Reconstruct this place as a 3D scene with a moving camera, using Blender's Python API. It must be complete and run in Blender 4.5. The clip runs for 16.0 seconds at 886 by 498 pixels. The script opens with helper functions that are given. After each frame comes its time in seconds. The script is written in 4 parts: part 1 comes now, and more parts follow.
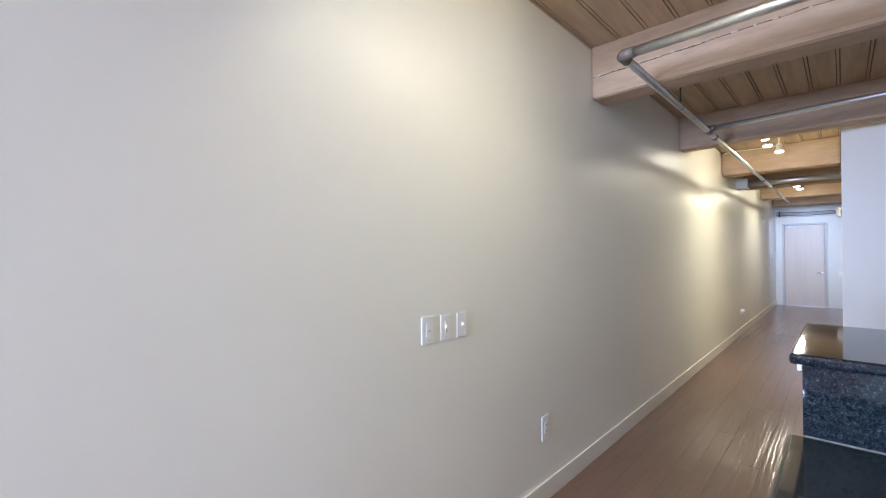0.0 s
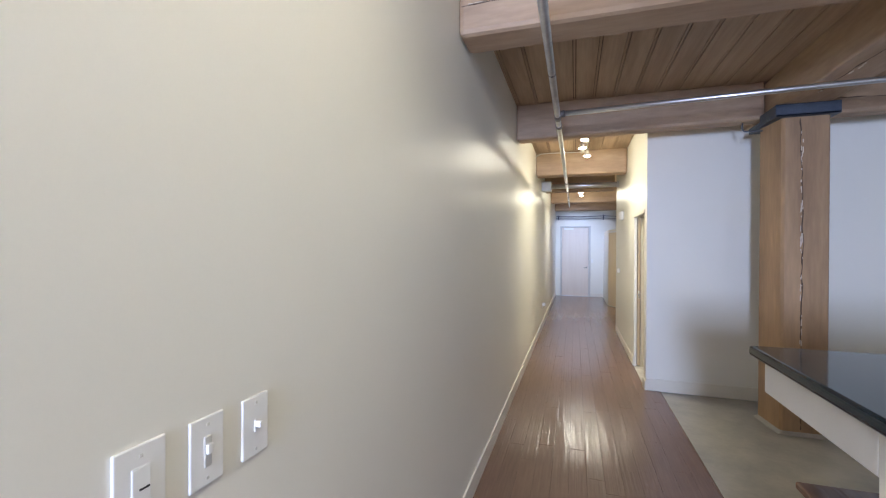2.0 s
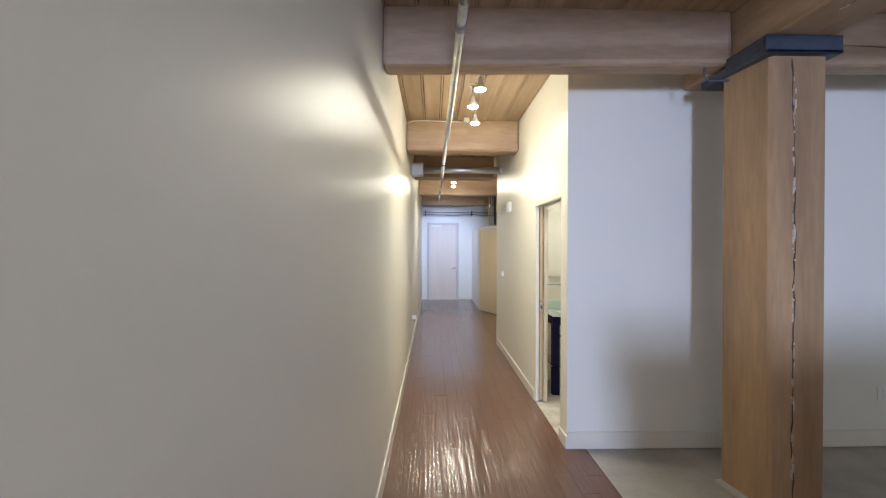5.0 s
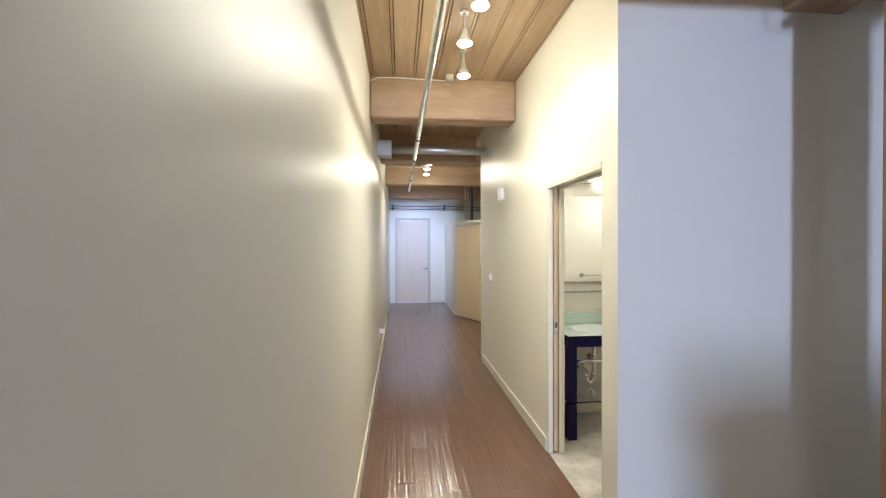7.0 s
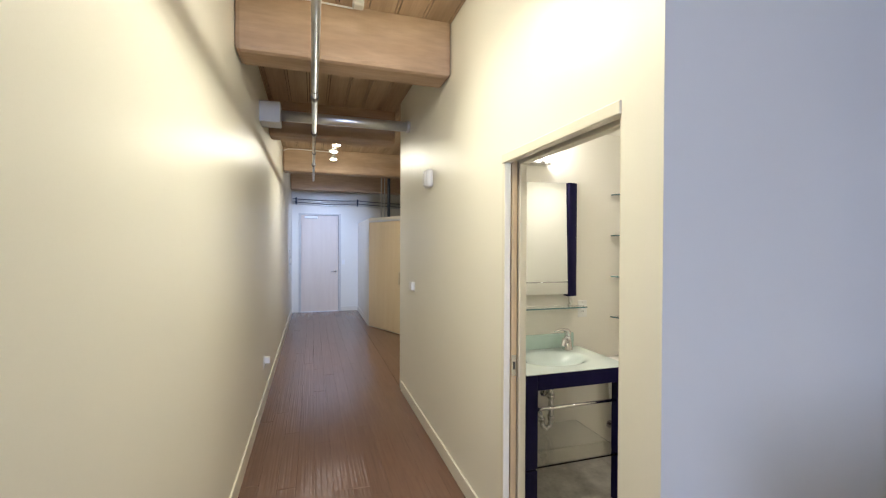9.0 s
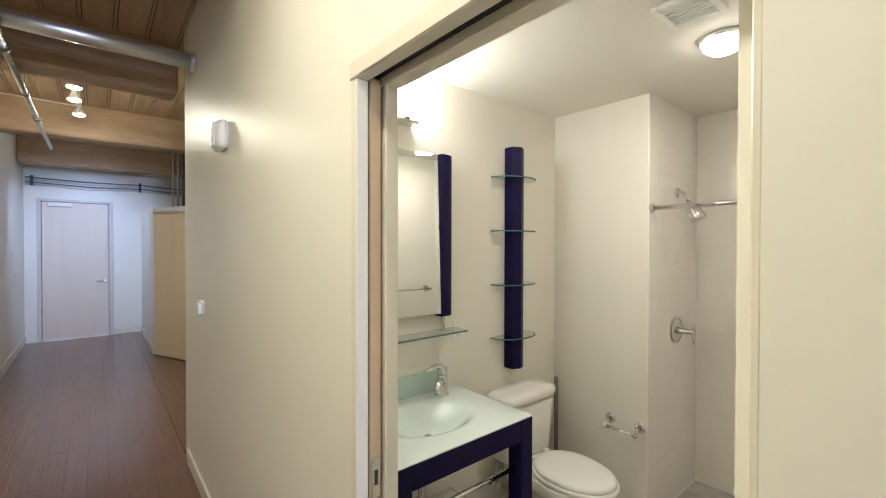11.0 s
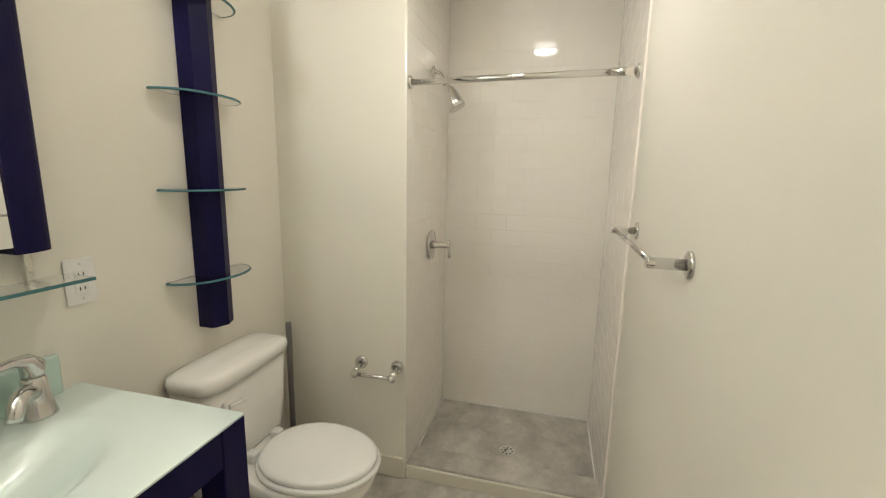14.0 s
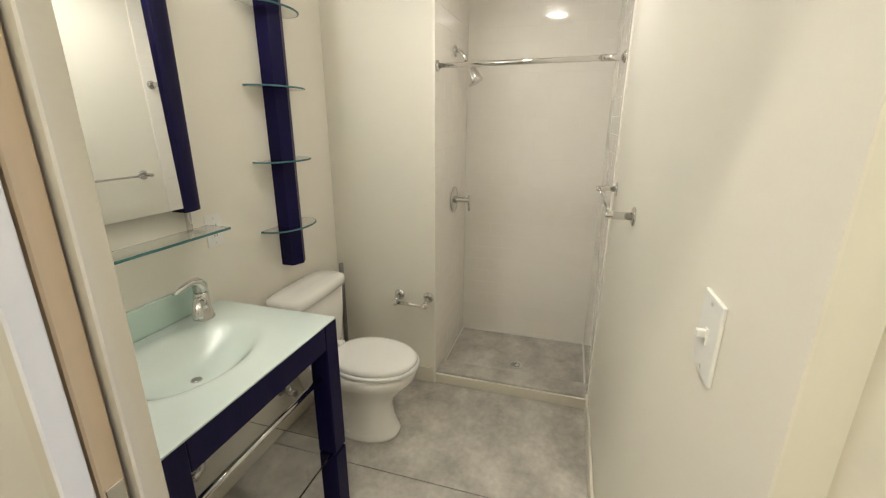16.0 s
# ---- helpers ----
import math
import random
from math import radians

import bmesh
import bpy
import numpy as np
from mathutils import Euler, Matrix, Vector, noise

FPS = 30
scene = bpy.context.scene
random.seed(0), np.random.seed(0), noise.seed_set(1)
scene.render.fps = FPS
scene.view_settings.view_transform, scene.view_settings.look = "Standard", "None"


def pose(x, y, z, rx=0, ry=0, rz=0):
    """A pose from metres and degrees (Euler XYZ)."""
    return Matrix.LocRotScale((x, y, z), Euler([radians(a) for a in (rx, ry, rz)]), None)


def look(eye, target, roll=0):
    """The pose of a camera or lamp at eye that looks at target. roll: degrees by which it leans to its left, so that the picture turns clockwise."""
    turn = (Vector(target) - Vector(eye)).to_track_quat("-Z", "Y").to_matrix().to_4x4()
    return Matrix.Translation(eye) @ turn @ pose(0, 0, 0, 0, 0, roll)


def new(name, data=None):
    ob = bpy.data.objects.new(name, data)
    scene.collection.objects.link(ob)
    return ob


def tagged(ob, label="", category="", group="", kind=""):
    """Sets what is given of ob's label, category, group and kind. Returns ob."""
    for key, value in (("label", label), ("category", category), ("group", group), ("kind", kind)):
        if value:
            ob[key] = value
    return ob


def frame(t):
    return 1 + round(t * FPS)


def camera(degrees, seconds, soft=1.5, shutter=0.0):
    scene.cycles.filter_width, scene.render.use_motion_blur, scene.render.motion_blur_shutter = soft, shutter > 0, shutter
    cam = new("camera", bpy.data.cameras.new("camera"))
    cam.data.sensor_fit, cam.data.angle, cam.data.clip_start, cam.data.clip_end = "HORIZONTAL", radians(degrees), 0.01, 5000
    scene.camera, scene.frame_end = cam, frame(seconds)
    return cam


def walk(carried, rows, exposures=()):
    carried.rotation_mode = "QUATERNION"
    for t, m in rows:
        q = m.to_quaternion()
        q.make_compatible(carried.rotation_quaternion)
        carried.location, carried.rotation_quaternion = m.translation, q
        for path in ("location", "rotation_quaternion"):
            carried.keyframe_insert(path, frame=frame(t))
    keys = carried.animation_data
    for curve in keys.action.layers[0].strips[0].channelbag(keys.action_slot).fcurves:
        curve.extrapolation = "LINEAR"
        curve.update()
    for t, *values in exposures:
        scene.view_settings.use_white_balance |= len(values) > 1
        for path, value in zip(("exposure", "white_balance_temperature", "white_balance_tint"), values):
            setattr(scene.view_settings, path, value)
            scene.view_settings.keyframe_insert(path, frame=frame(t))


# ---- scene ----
cam = camera(93.4, 16.0, soft=1.2)
PATH = [
    (0, (0.332, 1.438, 1.621), (-1.05, 2.884, 1.634), -0.4),
    (0.5, (0.043, 1.625, 1.621), (-1.134, 3.242, 1.618), 0.2),
    (1, (-0.152, 1.817, 1.621), (-1.138, 3.557, 1.622), -0.1),
    (1.5, (-0.314, 2.071, 1.62), (-1.101, 3.91, 1.618), -0.1),
    (2, (-0.447, 2.34, 1.619), (-1.05, 4.247, 1.611), 0.3),
    (2.5, (-0.57, 2.625, 1.619), (-0.985, 4.581, 1.613), 0.0),
    (3, (-0.616, 2.947, 1.619), (-0.86, 4.932, 1.613), 0.0),
    (3.5, (-0.672, 3.28, 1.618), (-0.816, 5.275, 1.61), 0.0),
    (4, (-0.697, 3.604, 1.618), (-0.763, 5.603, 1.606), 0.1),
    (4.2, (-0.705, 3.742, 1.618), (-0.74, 5.742, 1.608), 0.1),
    (6.5, (-0.8, 5.196, 1.616), (-0.652, 7.19, 1.601), 0.0),
    (7, (-0.804, 5.507, 1.615), (-0.598, 7.496, 1.594), -0.2),
    (7.5, (-0.794, 5.815, 1.615), (-0.524, 7.796, 1.595), -0.2),
    (8, (-0.771, 6.11, 1.615), (-0.417, 8.078, 1.595), -0.2),
    (8.2, (-0.739, 6.223, 1.615), (-0.349, 8.184, 1.595), -0.0),
    (10.3, (-0.364, 7.317, 1.613), (0.67, 9.028, 1.593), 0.1),
    (10.5, (-0.309, 7.422, 1.613), (0.791, 9.093, 1.593), 0.2),
    (11, (-0.183, 7.645, 1.612), (1.094, 9.183, 1.591), 0.1),
    (11.5, (-0.031, 7.843, 1.612), (1.452, 9.185, 1.58), -0.1),
    (12, (0.143, 7.946, 1.611), (1.765, 9.115, 1.576), -0.2),
    (12.5, (0.289, 8.016, 1.583), (2.021, 9.015, 1.54), 0.1),
    (13, (0.411, 8.073, 1.549), (2.235, 8.891, 1.462), 0.2),
    (13.5, (0.485, 8.104, 1.496), (2.376, 8.726, 1.3), 0.6),
    (14, (0.509, 8.105, 1.443), (2.416, 8.6, 1.095), 1.1),
    (14.5, (0.445, 8.079, 1.432), (2.327, 8.544, 0.942), 1.0),
    (15, (0.331, 8.029, 1.454), (2.186, 8.499, 0.872), 0.8),
    (15.5, (0.189, 8.013, 1.501), (2.025, 8.483, 0.861), 0.6),
    (16, (0.069, 8.024, 1.547), (1.902, 8.574, 0.967), 0.2),
]
walk(cam, [(t, look(eye, target, roll)) for t, eye, target, roll in PATH], exposures=[(0, 0.5), (4, 0.47), (6.5, 0.54), (8.2, 0.44), (10.5, 0.2), (12, 0.19), (16, 0.18)])

# ---- world, sun and large lights ----
world = bpy.data.worlds.new("sky")
scene.world = world
world.use_nodes = True
wn = world.node_tree
sky = wn.nodes.new("ShaderNodeTexSky")
sky.sky_type, sky.sun_disc = "NISHITA", False
sky.sun_elevation, sky.sun_rotation = radians(38), radians(140)
wn.nodes["Background"].inputs["Strength"].default_value = 0.1
wn.links.new(sky.outputs["Color"], wn.nodes["Background"].inputs["Color"])

LEFT, RIGHT, END, CEIL = -1.08, 0.335, 17.12, 3.2    # hall wall faces, end wall, ceiling
CORNER, HALL_END = 7.594, 11.2                       # ends of the bathroom block along the hall
BATH_S, BATH_N, BATH_CEIL = 7.815, 9.34, 2.465
STUB_X, STUB_Y, SHOWER_X = 2.207, 8.712, 2.912
SOUTH, EAST = -3.0, 5.2


def lamp(name, kind, m, watts, colour, **more):
    data = bpy.data.lights.new(name, kind)
    data.energy, data.color = watts, colour
    for key, value in more.items():
        if key == "radius":
            data.shadow_soft_size = value
        if key == "size":
            data.shape, data.size, data.size_y = "RECTANGLE", value[0], value[1]
        if key == "spot":
            data.spot_size, data.spot_blend = radians(value), more.get("blend", 1.0)
    ob = new(name, data)
    ob.matrix_world = m
    return ob


WARM, COOL = (0.955, 0.92, 0.76), (0.485, 0.61, 1.0)
SPOTS = [(-0.34, 2.50, 2.97), (-0.35, 2.95, 2.97), (-0.30, 3.40, 2.97),
         (-0.34, 7.87, 2.99), (-0.36, 8.32, 2.99), (-0.285, 8.86, 2.99),
         (-0.32, 12.30, 2.93), (-0.33, 12.70, 2.93), (-0.31, 13.25, 2.93)]
# each flood bulb: a wide reflector beam and a little stray light
for x, y, z in SPOTS:
    beam_watts, stray_watts = (14, 4.8) if y < 5 else ((40, 8.0) if y < 10 else (34, 10.5))
    lamp("spot_stray", "POINT", pose(x, y, z - 0.036), stray_watts, WARM, radius=0.035)
    lamp("spot_beam", "SPOT", look((x, y, z - 0.034), (x, y - 0.02, 0)), beam_watts, WARM, radius=0.035, spot=161, blend=1.0)
# daylight through an unseen living-room window, placed from the bar and post shadows
lamp("window_daylight", "AREA", look((-0.62, SOUTH + 0.1, 1.95), (-0.3, 4, 1.5)), 445, COOL, size=(0.62, 1.2))
# weak fill for the kitchen side, added without a known window
lamp("window_daylight", "AREA", look((3.4, SOUTH + 0.1, 1.95), (2.0, 4, 1.5)), 26, (0.70, 0.80, 1.0), size=(1.5, 1.6))
# added cool spot, hidden between two beams, tints the entry door and end wall
lamp("entry_fill", "SPOT", look((-0.3, 15.0, 2.88), (-0.35, 17.1, 1.05)), 165, (0.42, 0.57, 1.0), radius=0.06, spot=92)
# bathroom fixtures
lamp("dome_lamp", "AREA", pose(1.80, 8.235, 2.392), 3.9, (1.0, 0.955, 0.89), size=(0.15, 0.15)).data.shape = "DISK"
lamp("dome_glow", "POINT", pose(1.80, 8.235, 2.42), 0.3, (1.0, 0.955, 0.89), radius=0.015)
for x in (0.655, 0.80, 0.945):
    lamp("vanity_lamp", "POINT", pose(x, 9.278, 2.285), 1.9, (0.98, 0.97, 0.95), radius=0.03)


# ---- materials ----
def node(nt, kind, **values):
    n = nt.nodes.new(kind)
    for key, value in values.items():
        n.inputs[key.replace("_", " ")].default_value = value
    return n


def material(name, colour, rough=0.5, metal=0.0, vary=0.06, scale=6.0, fine=60.0, bump=0.05, bump_scale=None,
             stretch=(1, 1, 1), second=None, mix_scale=3.0, rough_vary=0.08, random=0.0, coat=0.0, ior=1.5, depth=0.004):
    """A procedural surface: two scales of colour variation, uneven gloss and fine relief."""
    m = bpy.data.materials.new(name)
    m.use_nodes = True
    nt = m.node_tree
    b = nt.nodes["Principled BSDF"]
    link = nt.links.new
    co = nt.nodes.new("ShaderNodeTexCoord")
    mp = node(nt, "ShaderNodeMapping", Scale=stretch)
    geo = nt.nodes.new("ShaderNodeNewGeometry")
    link(geo.outputs["Position"], mp.inputs["Vector"])
    src = mp.outputs["Vector"]
    if random:
        info = nt.nodes.new("ShaderNodeObjectInfo")
        mul = node(nt, "ShaderNodeVectorMath")
        mul.operation = "MULTIPLY_ADD"
        link(info.outputs["Random"], mul.inputs[0])
        mul.inputs[1].default_value = (17, 31, 7)
        link(src, mul.inputs[2])
        src = mul.outputs["Vector"]
    big = node(nt, "ShaderNodeTexNoise", Scale=scale, Detail=5.0, Roughness=0.6)
    small = node(nt, "ShaderNodeTexNoise", Scale=fine, Detail=3.0)
    link(src, big.inputs["Vector"])
    link(src, small.inputs["Vector"])
    base = nt.nodes.new("ShaderNodeMix")
    base.data_type = "RGBA"
    base.inputs[6].default_value = (*colour, 1)
    base.inputs[7].default_value = (*(second or [c * (1 - min(0.2, 2 * vary)) for c in colour]), 1)
    ramp = nt.nodes.new("ShaderNodeMapRange")
    ramp.inputs["From Min"].default_value, ramp.inputs["From Max"].default_value = 0.35, 0.68
    link(big.outputs["Fac"], ramp.inputs["Value"])
    link(ramp.outputs["Result"], base.inputs[0])
    hsv = nt.nodes.new("ShaderNodeHueSaturation")
    val = nt.nodes.new("ShaderNodeMapRange")
    val.inputs["To Min"].default_value, val.inputs["To Max"].default_value = 1 - vary, 1 + vary
    link(small.outputs["Fac"], val.inputs["Value"])
    if random:
        add = nt.nodes.new("ShaderNodeMath")
        add.operation = "MULTIPLY_ADD"
        add.inputs[1].default_value = random
        link(info.outputs["Random"], add.inputs[0])
        link(val.outputs["Result"], add.inputs[2])
        off = nt.nodes.new("ShaderNodeMath")
        off.operation = "SUBTRACT"
        off.inputs[1].default_value = random / 2
        link(add.outputs[0], off.inputs[0])
        link(off.outputs[0], hsv.inputs["Value"])
    else:
        link(val.outputs["Result"], hsv.inputs["Value"])
    link(base.outputs[2], hsv.inputs["Color"])
    link(hsv.outputs["Color"], b.inputs["Base Color"])
    rr = nt.nodes.new("ShaderNodeMapRange")
    rr.inputs["To Min"].default_value, rr.inputs["To Max"].default_value = max(0.02, rough - rough_vary), min(1, rough + rough_vary)
    link(big.outputs["Fac"], rr.inputs["Value"])
    link(rr.outputs["Result"], b.inputs["Roughness"])
    b.inputs["Metallic"].default_value = metal
    b.inputs["IOR"].default_value = ior
    b.inputs["Coat Weight"].default_value = coat
    if bump:
        bp = node(nt, "ShaderNodeBump", Strength=bump, Distance=depth)
        if bump_scale:
            bn = node(nt, "ShaderNodeTexNoise", Scale=bump_scale, Detail=4.0)
            link(src, bn.inputs["Vector"])
            link(bn.outputs["Fac"], bp.inputs["Height"])
        else:
            link(small.outputs["Fac"], bp.inputs["Height"])
        link(bp.outputs["Normal"], b.inputs["Normal"])
    return m


def glowing(name, colour, strength):
    m = bpy.data.materials.new(name)
    m.use_nodes = True
    b = m.node_tree.nodes["Principled BSDF"]
    b.inputs["Base Color"].default_value = (0.9, 0.9, 0.88, 1)
    b.inputs["Emission Color"].default_value = (*colour, 1)
    b.inputs["Emission Strength"].default_value = strength
    return m


def glassy(name, colour, rough=0.0, ior=1.5):
    m = bpy.data.materials.new(name)
    m.use_nodes = True
    b = m.node_tree.nodes["Principled BSDF"]
    b.inputs["Base Color"].default_value = (*colour, 1)
    b.inputs["Transmission Weight"].default_value = 1.0
    b.inputs["Roughness"].default_value = rough
    b.inputs["IOR"].default_value = ior
    return m


PAINT = material("cream_wall_paint", (0.79, 0.763, 0.668), 0.38, vary=0.012, scale=0.8, fine=180, bump=0.06, bump_scale=220, second=(0.772, 0.746, 0.65), rough_vary=0.03, depth=0.002)
BATH_PAINT = material("bathroom_wall_paint", (0.82, 0.785, 0.685), 0.62, ior=1.36, vary=0.012, scale=0.8, fine=160, bump=0.05, bump_scale=200, second=(0.805, 0.768, 0.683), rough_vary=0.03, depth=0.002)
TRIM = material("cream_gloss_trim", (0.745, 0.70, 0.59), 0.3, vary=0.02, scale=3, fine=90, bump=0.04, rough_vary=0.05, depth=0.002)
TIMBER = material("fir_beam", (0.47, 0.332, 0.215), 0.62, vary=0.2, scale=1.3, fine=11, stretch=(0.6, 3.2, 3.2), second=(0.345, 0.225, 0.132), bump=0.35, depth=0.006)
TIMBER_Y = material("fir_girder", (0.47, 0.332, 0.215), 0.62, vary=0.2, scale=1.3, fine=11, stretch=(3.2, 0.6, 3.2), second=(0.345, 0.225, 0.132), bump=0.35, depth=0.006)
TIMBER_Z = material("fir_post", (0.43, 0.268, 0.138), 0.6, vary=0.22, scale=0.9, fine=10, stretch=(3.4, 3.4, 0.5), second=(0.255, 0.152, 0.078), bump=0.35, depth=0.006)
CRACK = material("dark_check_crack", (0.09, 0.055, 0.035), 0.9, vary=0.3, fine=40)
CHIP = material("pale_split_fibre", (0.72, 0.62, 0.50), 0.8, vary=0.2, fine=60)
DECK = material("ceiling_deck_planks", (0.47, 0.335, 0.215), 0.6, vary=0.2, scale=1.0, fine=7, stretch=(8, 0.45, 8), second=(0.35, 0.24, 0.148), bump=0.3, depth=0.005)
DARK_GAP = material("dark_plank_gap", (0.05, 0.03, 0.02), 0.9, vary=0.2)
CONCRETE = material("polished_concrete", (0.43, 0.40, 0.34), 0.33, vary=0.10, scale=2.2, fine=26, second=(0.29, 0.275, 0.245), bump=0.06, rough_vary=0.12, depth=0.003)
BATH_CONCRETE = material("stained_concrete", (0.62, 0.585, 0.53), 0.36, vary=0.2, scale=5.5, fine=34, second=(0.37, 0.345, 0.31), bump=0.08, rough_vary=0.12, depth=0.003)
CHROME = material("polished_chrome", (0.70, 0.69, 0.67), 0.12, metal=1.0, vary=0.02, bump=0.0, rough_vary=0.04)
STEEL = material("galvanised_conduit", (0.74, 0.74, 0.71), 0.38, metal=1.0, vary=0.12, scale=8, fine=40, bump=0.05, rough_vary=0.1)
DUCT = material("aluminium_duct", (0.74, 0.74, 0.74), 0.38, metal=1.0, vary=0.02, scale=5, fine=40, bump=0.0, rough_vary=0.04)
IRON = material("dark_iron", (0.06, 0.075, 0.10), 0.5, metal=0.3, vary=0.2, scale=9, bump=0.2)
FITTING = material("brown_cast_fitting", (0.17, 0.145, 0.125), 0.5, metal=0.35, vary=0.2, scale=9, bump=0.2)
CABLE = material("dark_cable", (0.10, 0.11, 0.13), 0.55, vary=0.1)
PLASTIC = material("white_plastic", (0.82, 0.81, 0.77), 0.3, vary=0.015, bump=0.0)
SLOT = material("dark_slot", (0.03, 0.03, 0.03), 0.6, vary=0.05, bump=0.0)
PORCELAIN = material("white_porcelain", (0.88, 0.86, 0.81), 0.08, vary=0.01, scale=2, bump=0.0, rough_vary=0.03, coat=0.3)
SEAT = material("white_seat_plastic", (0.89, 0.88, 0.84), 0.18, vary=0.01, bump=0.0)
NAVY = material("blue_black_stained_wood", (0.008, 0.0055, 0.044), 0.42, vary=0.25, scale=3, fine=30, stretch=(6, 6, 0.8), second=(0.004, 0.003, 0.038), ior=1.24, bump=0.08)
BIRCH = material("pale_birch_veneer", (0.70, 0.575, 0.40), 0.42, vary=0.07, scale=1.5, fine=12, stretch=(7, 7, 0.5), second=(0.66, 0.53, 0.355), bump=0.06)
LEAF = material("pocket_door_veneer", (0.56, 0.415, 0.235), 0.45, vary=0.07, scale=1.5, fine=12, stretch=(7, 7, 0.5), second=(0.52, 0.38, 0.21), bump=0.06)
ENTRY = material("entry_door_veneer", (0.74, 0.64, 0.53), 0.40, vary=0.05, scale=1.5, fine=12, stretch=(7, 7, 0.5), second=(0.71, 0.605, 0.495), bump=0.05)
FRAME = material("painted_steel_frame", (0.60, 0.58, 0.52), 0.4, vary=0.03, bump=0.03)
SINK = material("frosted_green_glass", (0.72, 0.81, 0.77), 0.07, vary=0.01, scale=2, bump=0.0, second=(0.71, 0.80, 0.76), rough_vary=0.03, coat=0.5)
SPLASH = material("frosted_green_glass_edge", (0.56, 0.71, 0.63), 0.16, vary=0.02, scale=2, bump=0.0, second=(0.55, 0.695, 0.62), coat=0.5)
GLASS = glassy("pale_green_glass", (0.80, 0.95, 0.90))
SHELF_GLASS = glassy("clear_shelf_glass", (0.97, 0.99, 0.98))
CLEAR = glassy("clear_acrylic", (0.97, 0.98, 0.98))
EDGE = material("green_glass_edge", (0.07, 0.20, 0.21), 0.12, vary=0.05, bump=0.0)
MIRROR = material("mirror_silvering", (0.90, 0.92, 0.90), 0.02, metal=1.0, vary=0.0, bump=0.0, rough_vary=0.0, second=(0.90, 0.92, 0.90))
TILE = material("ivory_glazed_tile", (0.90, 0.86, 0.79), 0.06, vary=0.012, scale=2, bump=0.03, bump_scale=9, rough_vary=0.02, random=0.008, coat=0.3, depth=0.002)
GROUT = material("pale_grout", (0.90, 0.86, 0.79), 0.8, vary=0.03, scale=9, fine=120, bump=0.1)
BULB = glowing("lit_bulb", (1.0, 0.93, 0.82), 30)
DOME = glowing("lit_dome_glass", (1.0, 0.97, 0.92), 6)
SHADE = glowing("lit_vanity_glass", (0.97, 0.98, 1.0), 13)
RUBBER = material("grey_tube", (0.30, 0.29, 0.28), 0.4, metal=0.5, vary=0.08)


def granite():
    """Blue-black granite: dark ground with blue, grey and pale flecks, polished."""
    m = bpy.data.materials.new("blue_pearl_granite")
    m.use_nodes = True
    nt = m.node_tree
    b, link = nt.nodes["Principled BSDF"], nt.links.new
    geo = nt.nodes.new("ShaderNodeNewGeometry")
    v1 = node(nt, "ShaderNodeTexNoise", Scale=210.0, Detail=3.0, Roughness=0.7)
    v2 = node(nt, "ShaderNodeTexNoise", Scale=85.0, Detail=6.0, Roughness=0.8)
    for v in (v1, v2):
        link(geo.outputs["Position"], v.inputs["Vector"])
    r = nt.nodes.new("ShaderNodeValToRGB")
    e = r.color_ramp.elements
    e[0].position, e[0].color = 0.36, (0.004, 0.006, 0.009, 1)
    e[1].position, e[1].color = 0.66, (0.15, 0.155, 0.14, 1)
    for at, c in ((0.46, (0.005, 0.010, 0.014, 1)), (0.53, (0.011, 0.021, 0.029, 1)), (0.60, (0.038, 0.050, 0.052, 1))):
        n = e.new(at)
        n.color = c
    mixed = nt.nodes.new("ShaderNodeMix")
    mixed.data_type = "RGBA"
    mixed.inputs[0].default_value = 0.42
    link(v2.outputs["Fac"], mixed.inputs[6])
    link(v1.outputs["Fac"], mixed.inputs[7])
    link(mixed.outputs[2], r.inputs["Fac"])
    link(r.outputs["Color"], b.inputs["Base Color"])
    b.inputs["Roughness"].default_value = 0.07
    return m


GRANITE = granite()


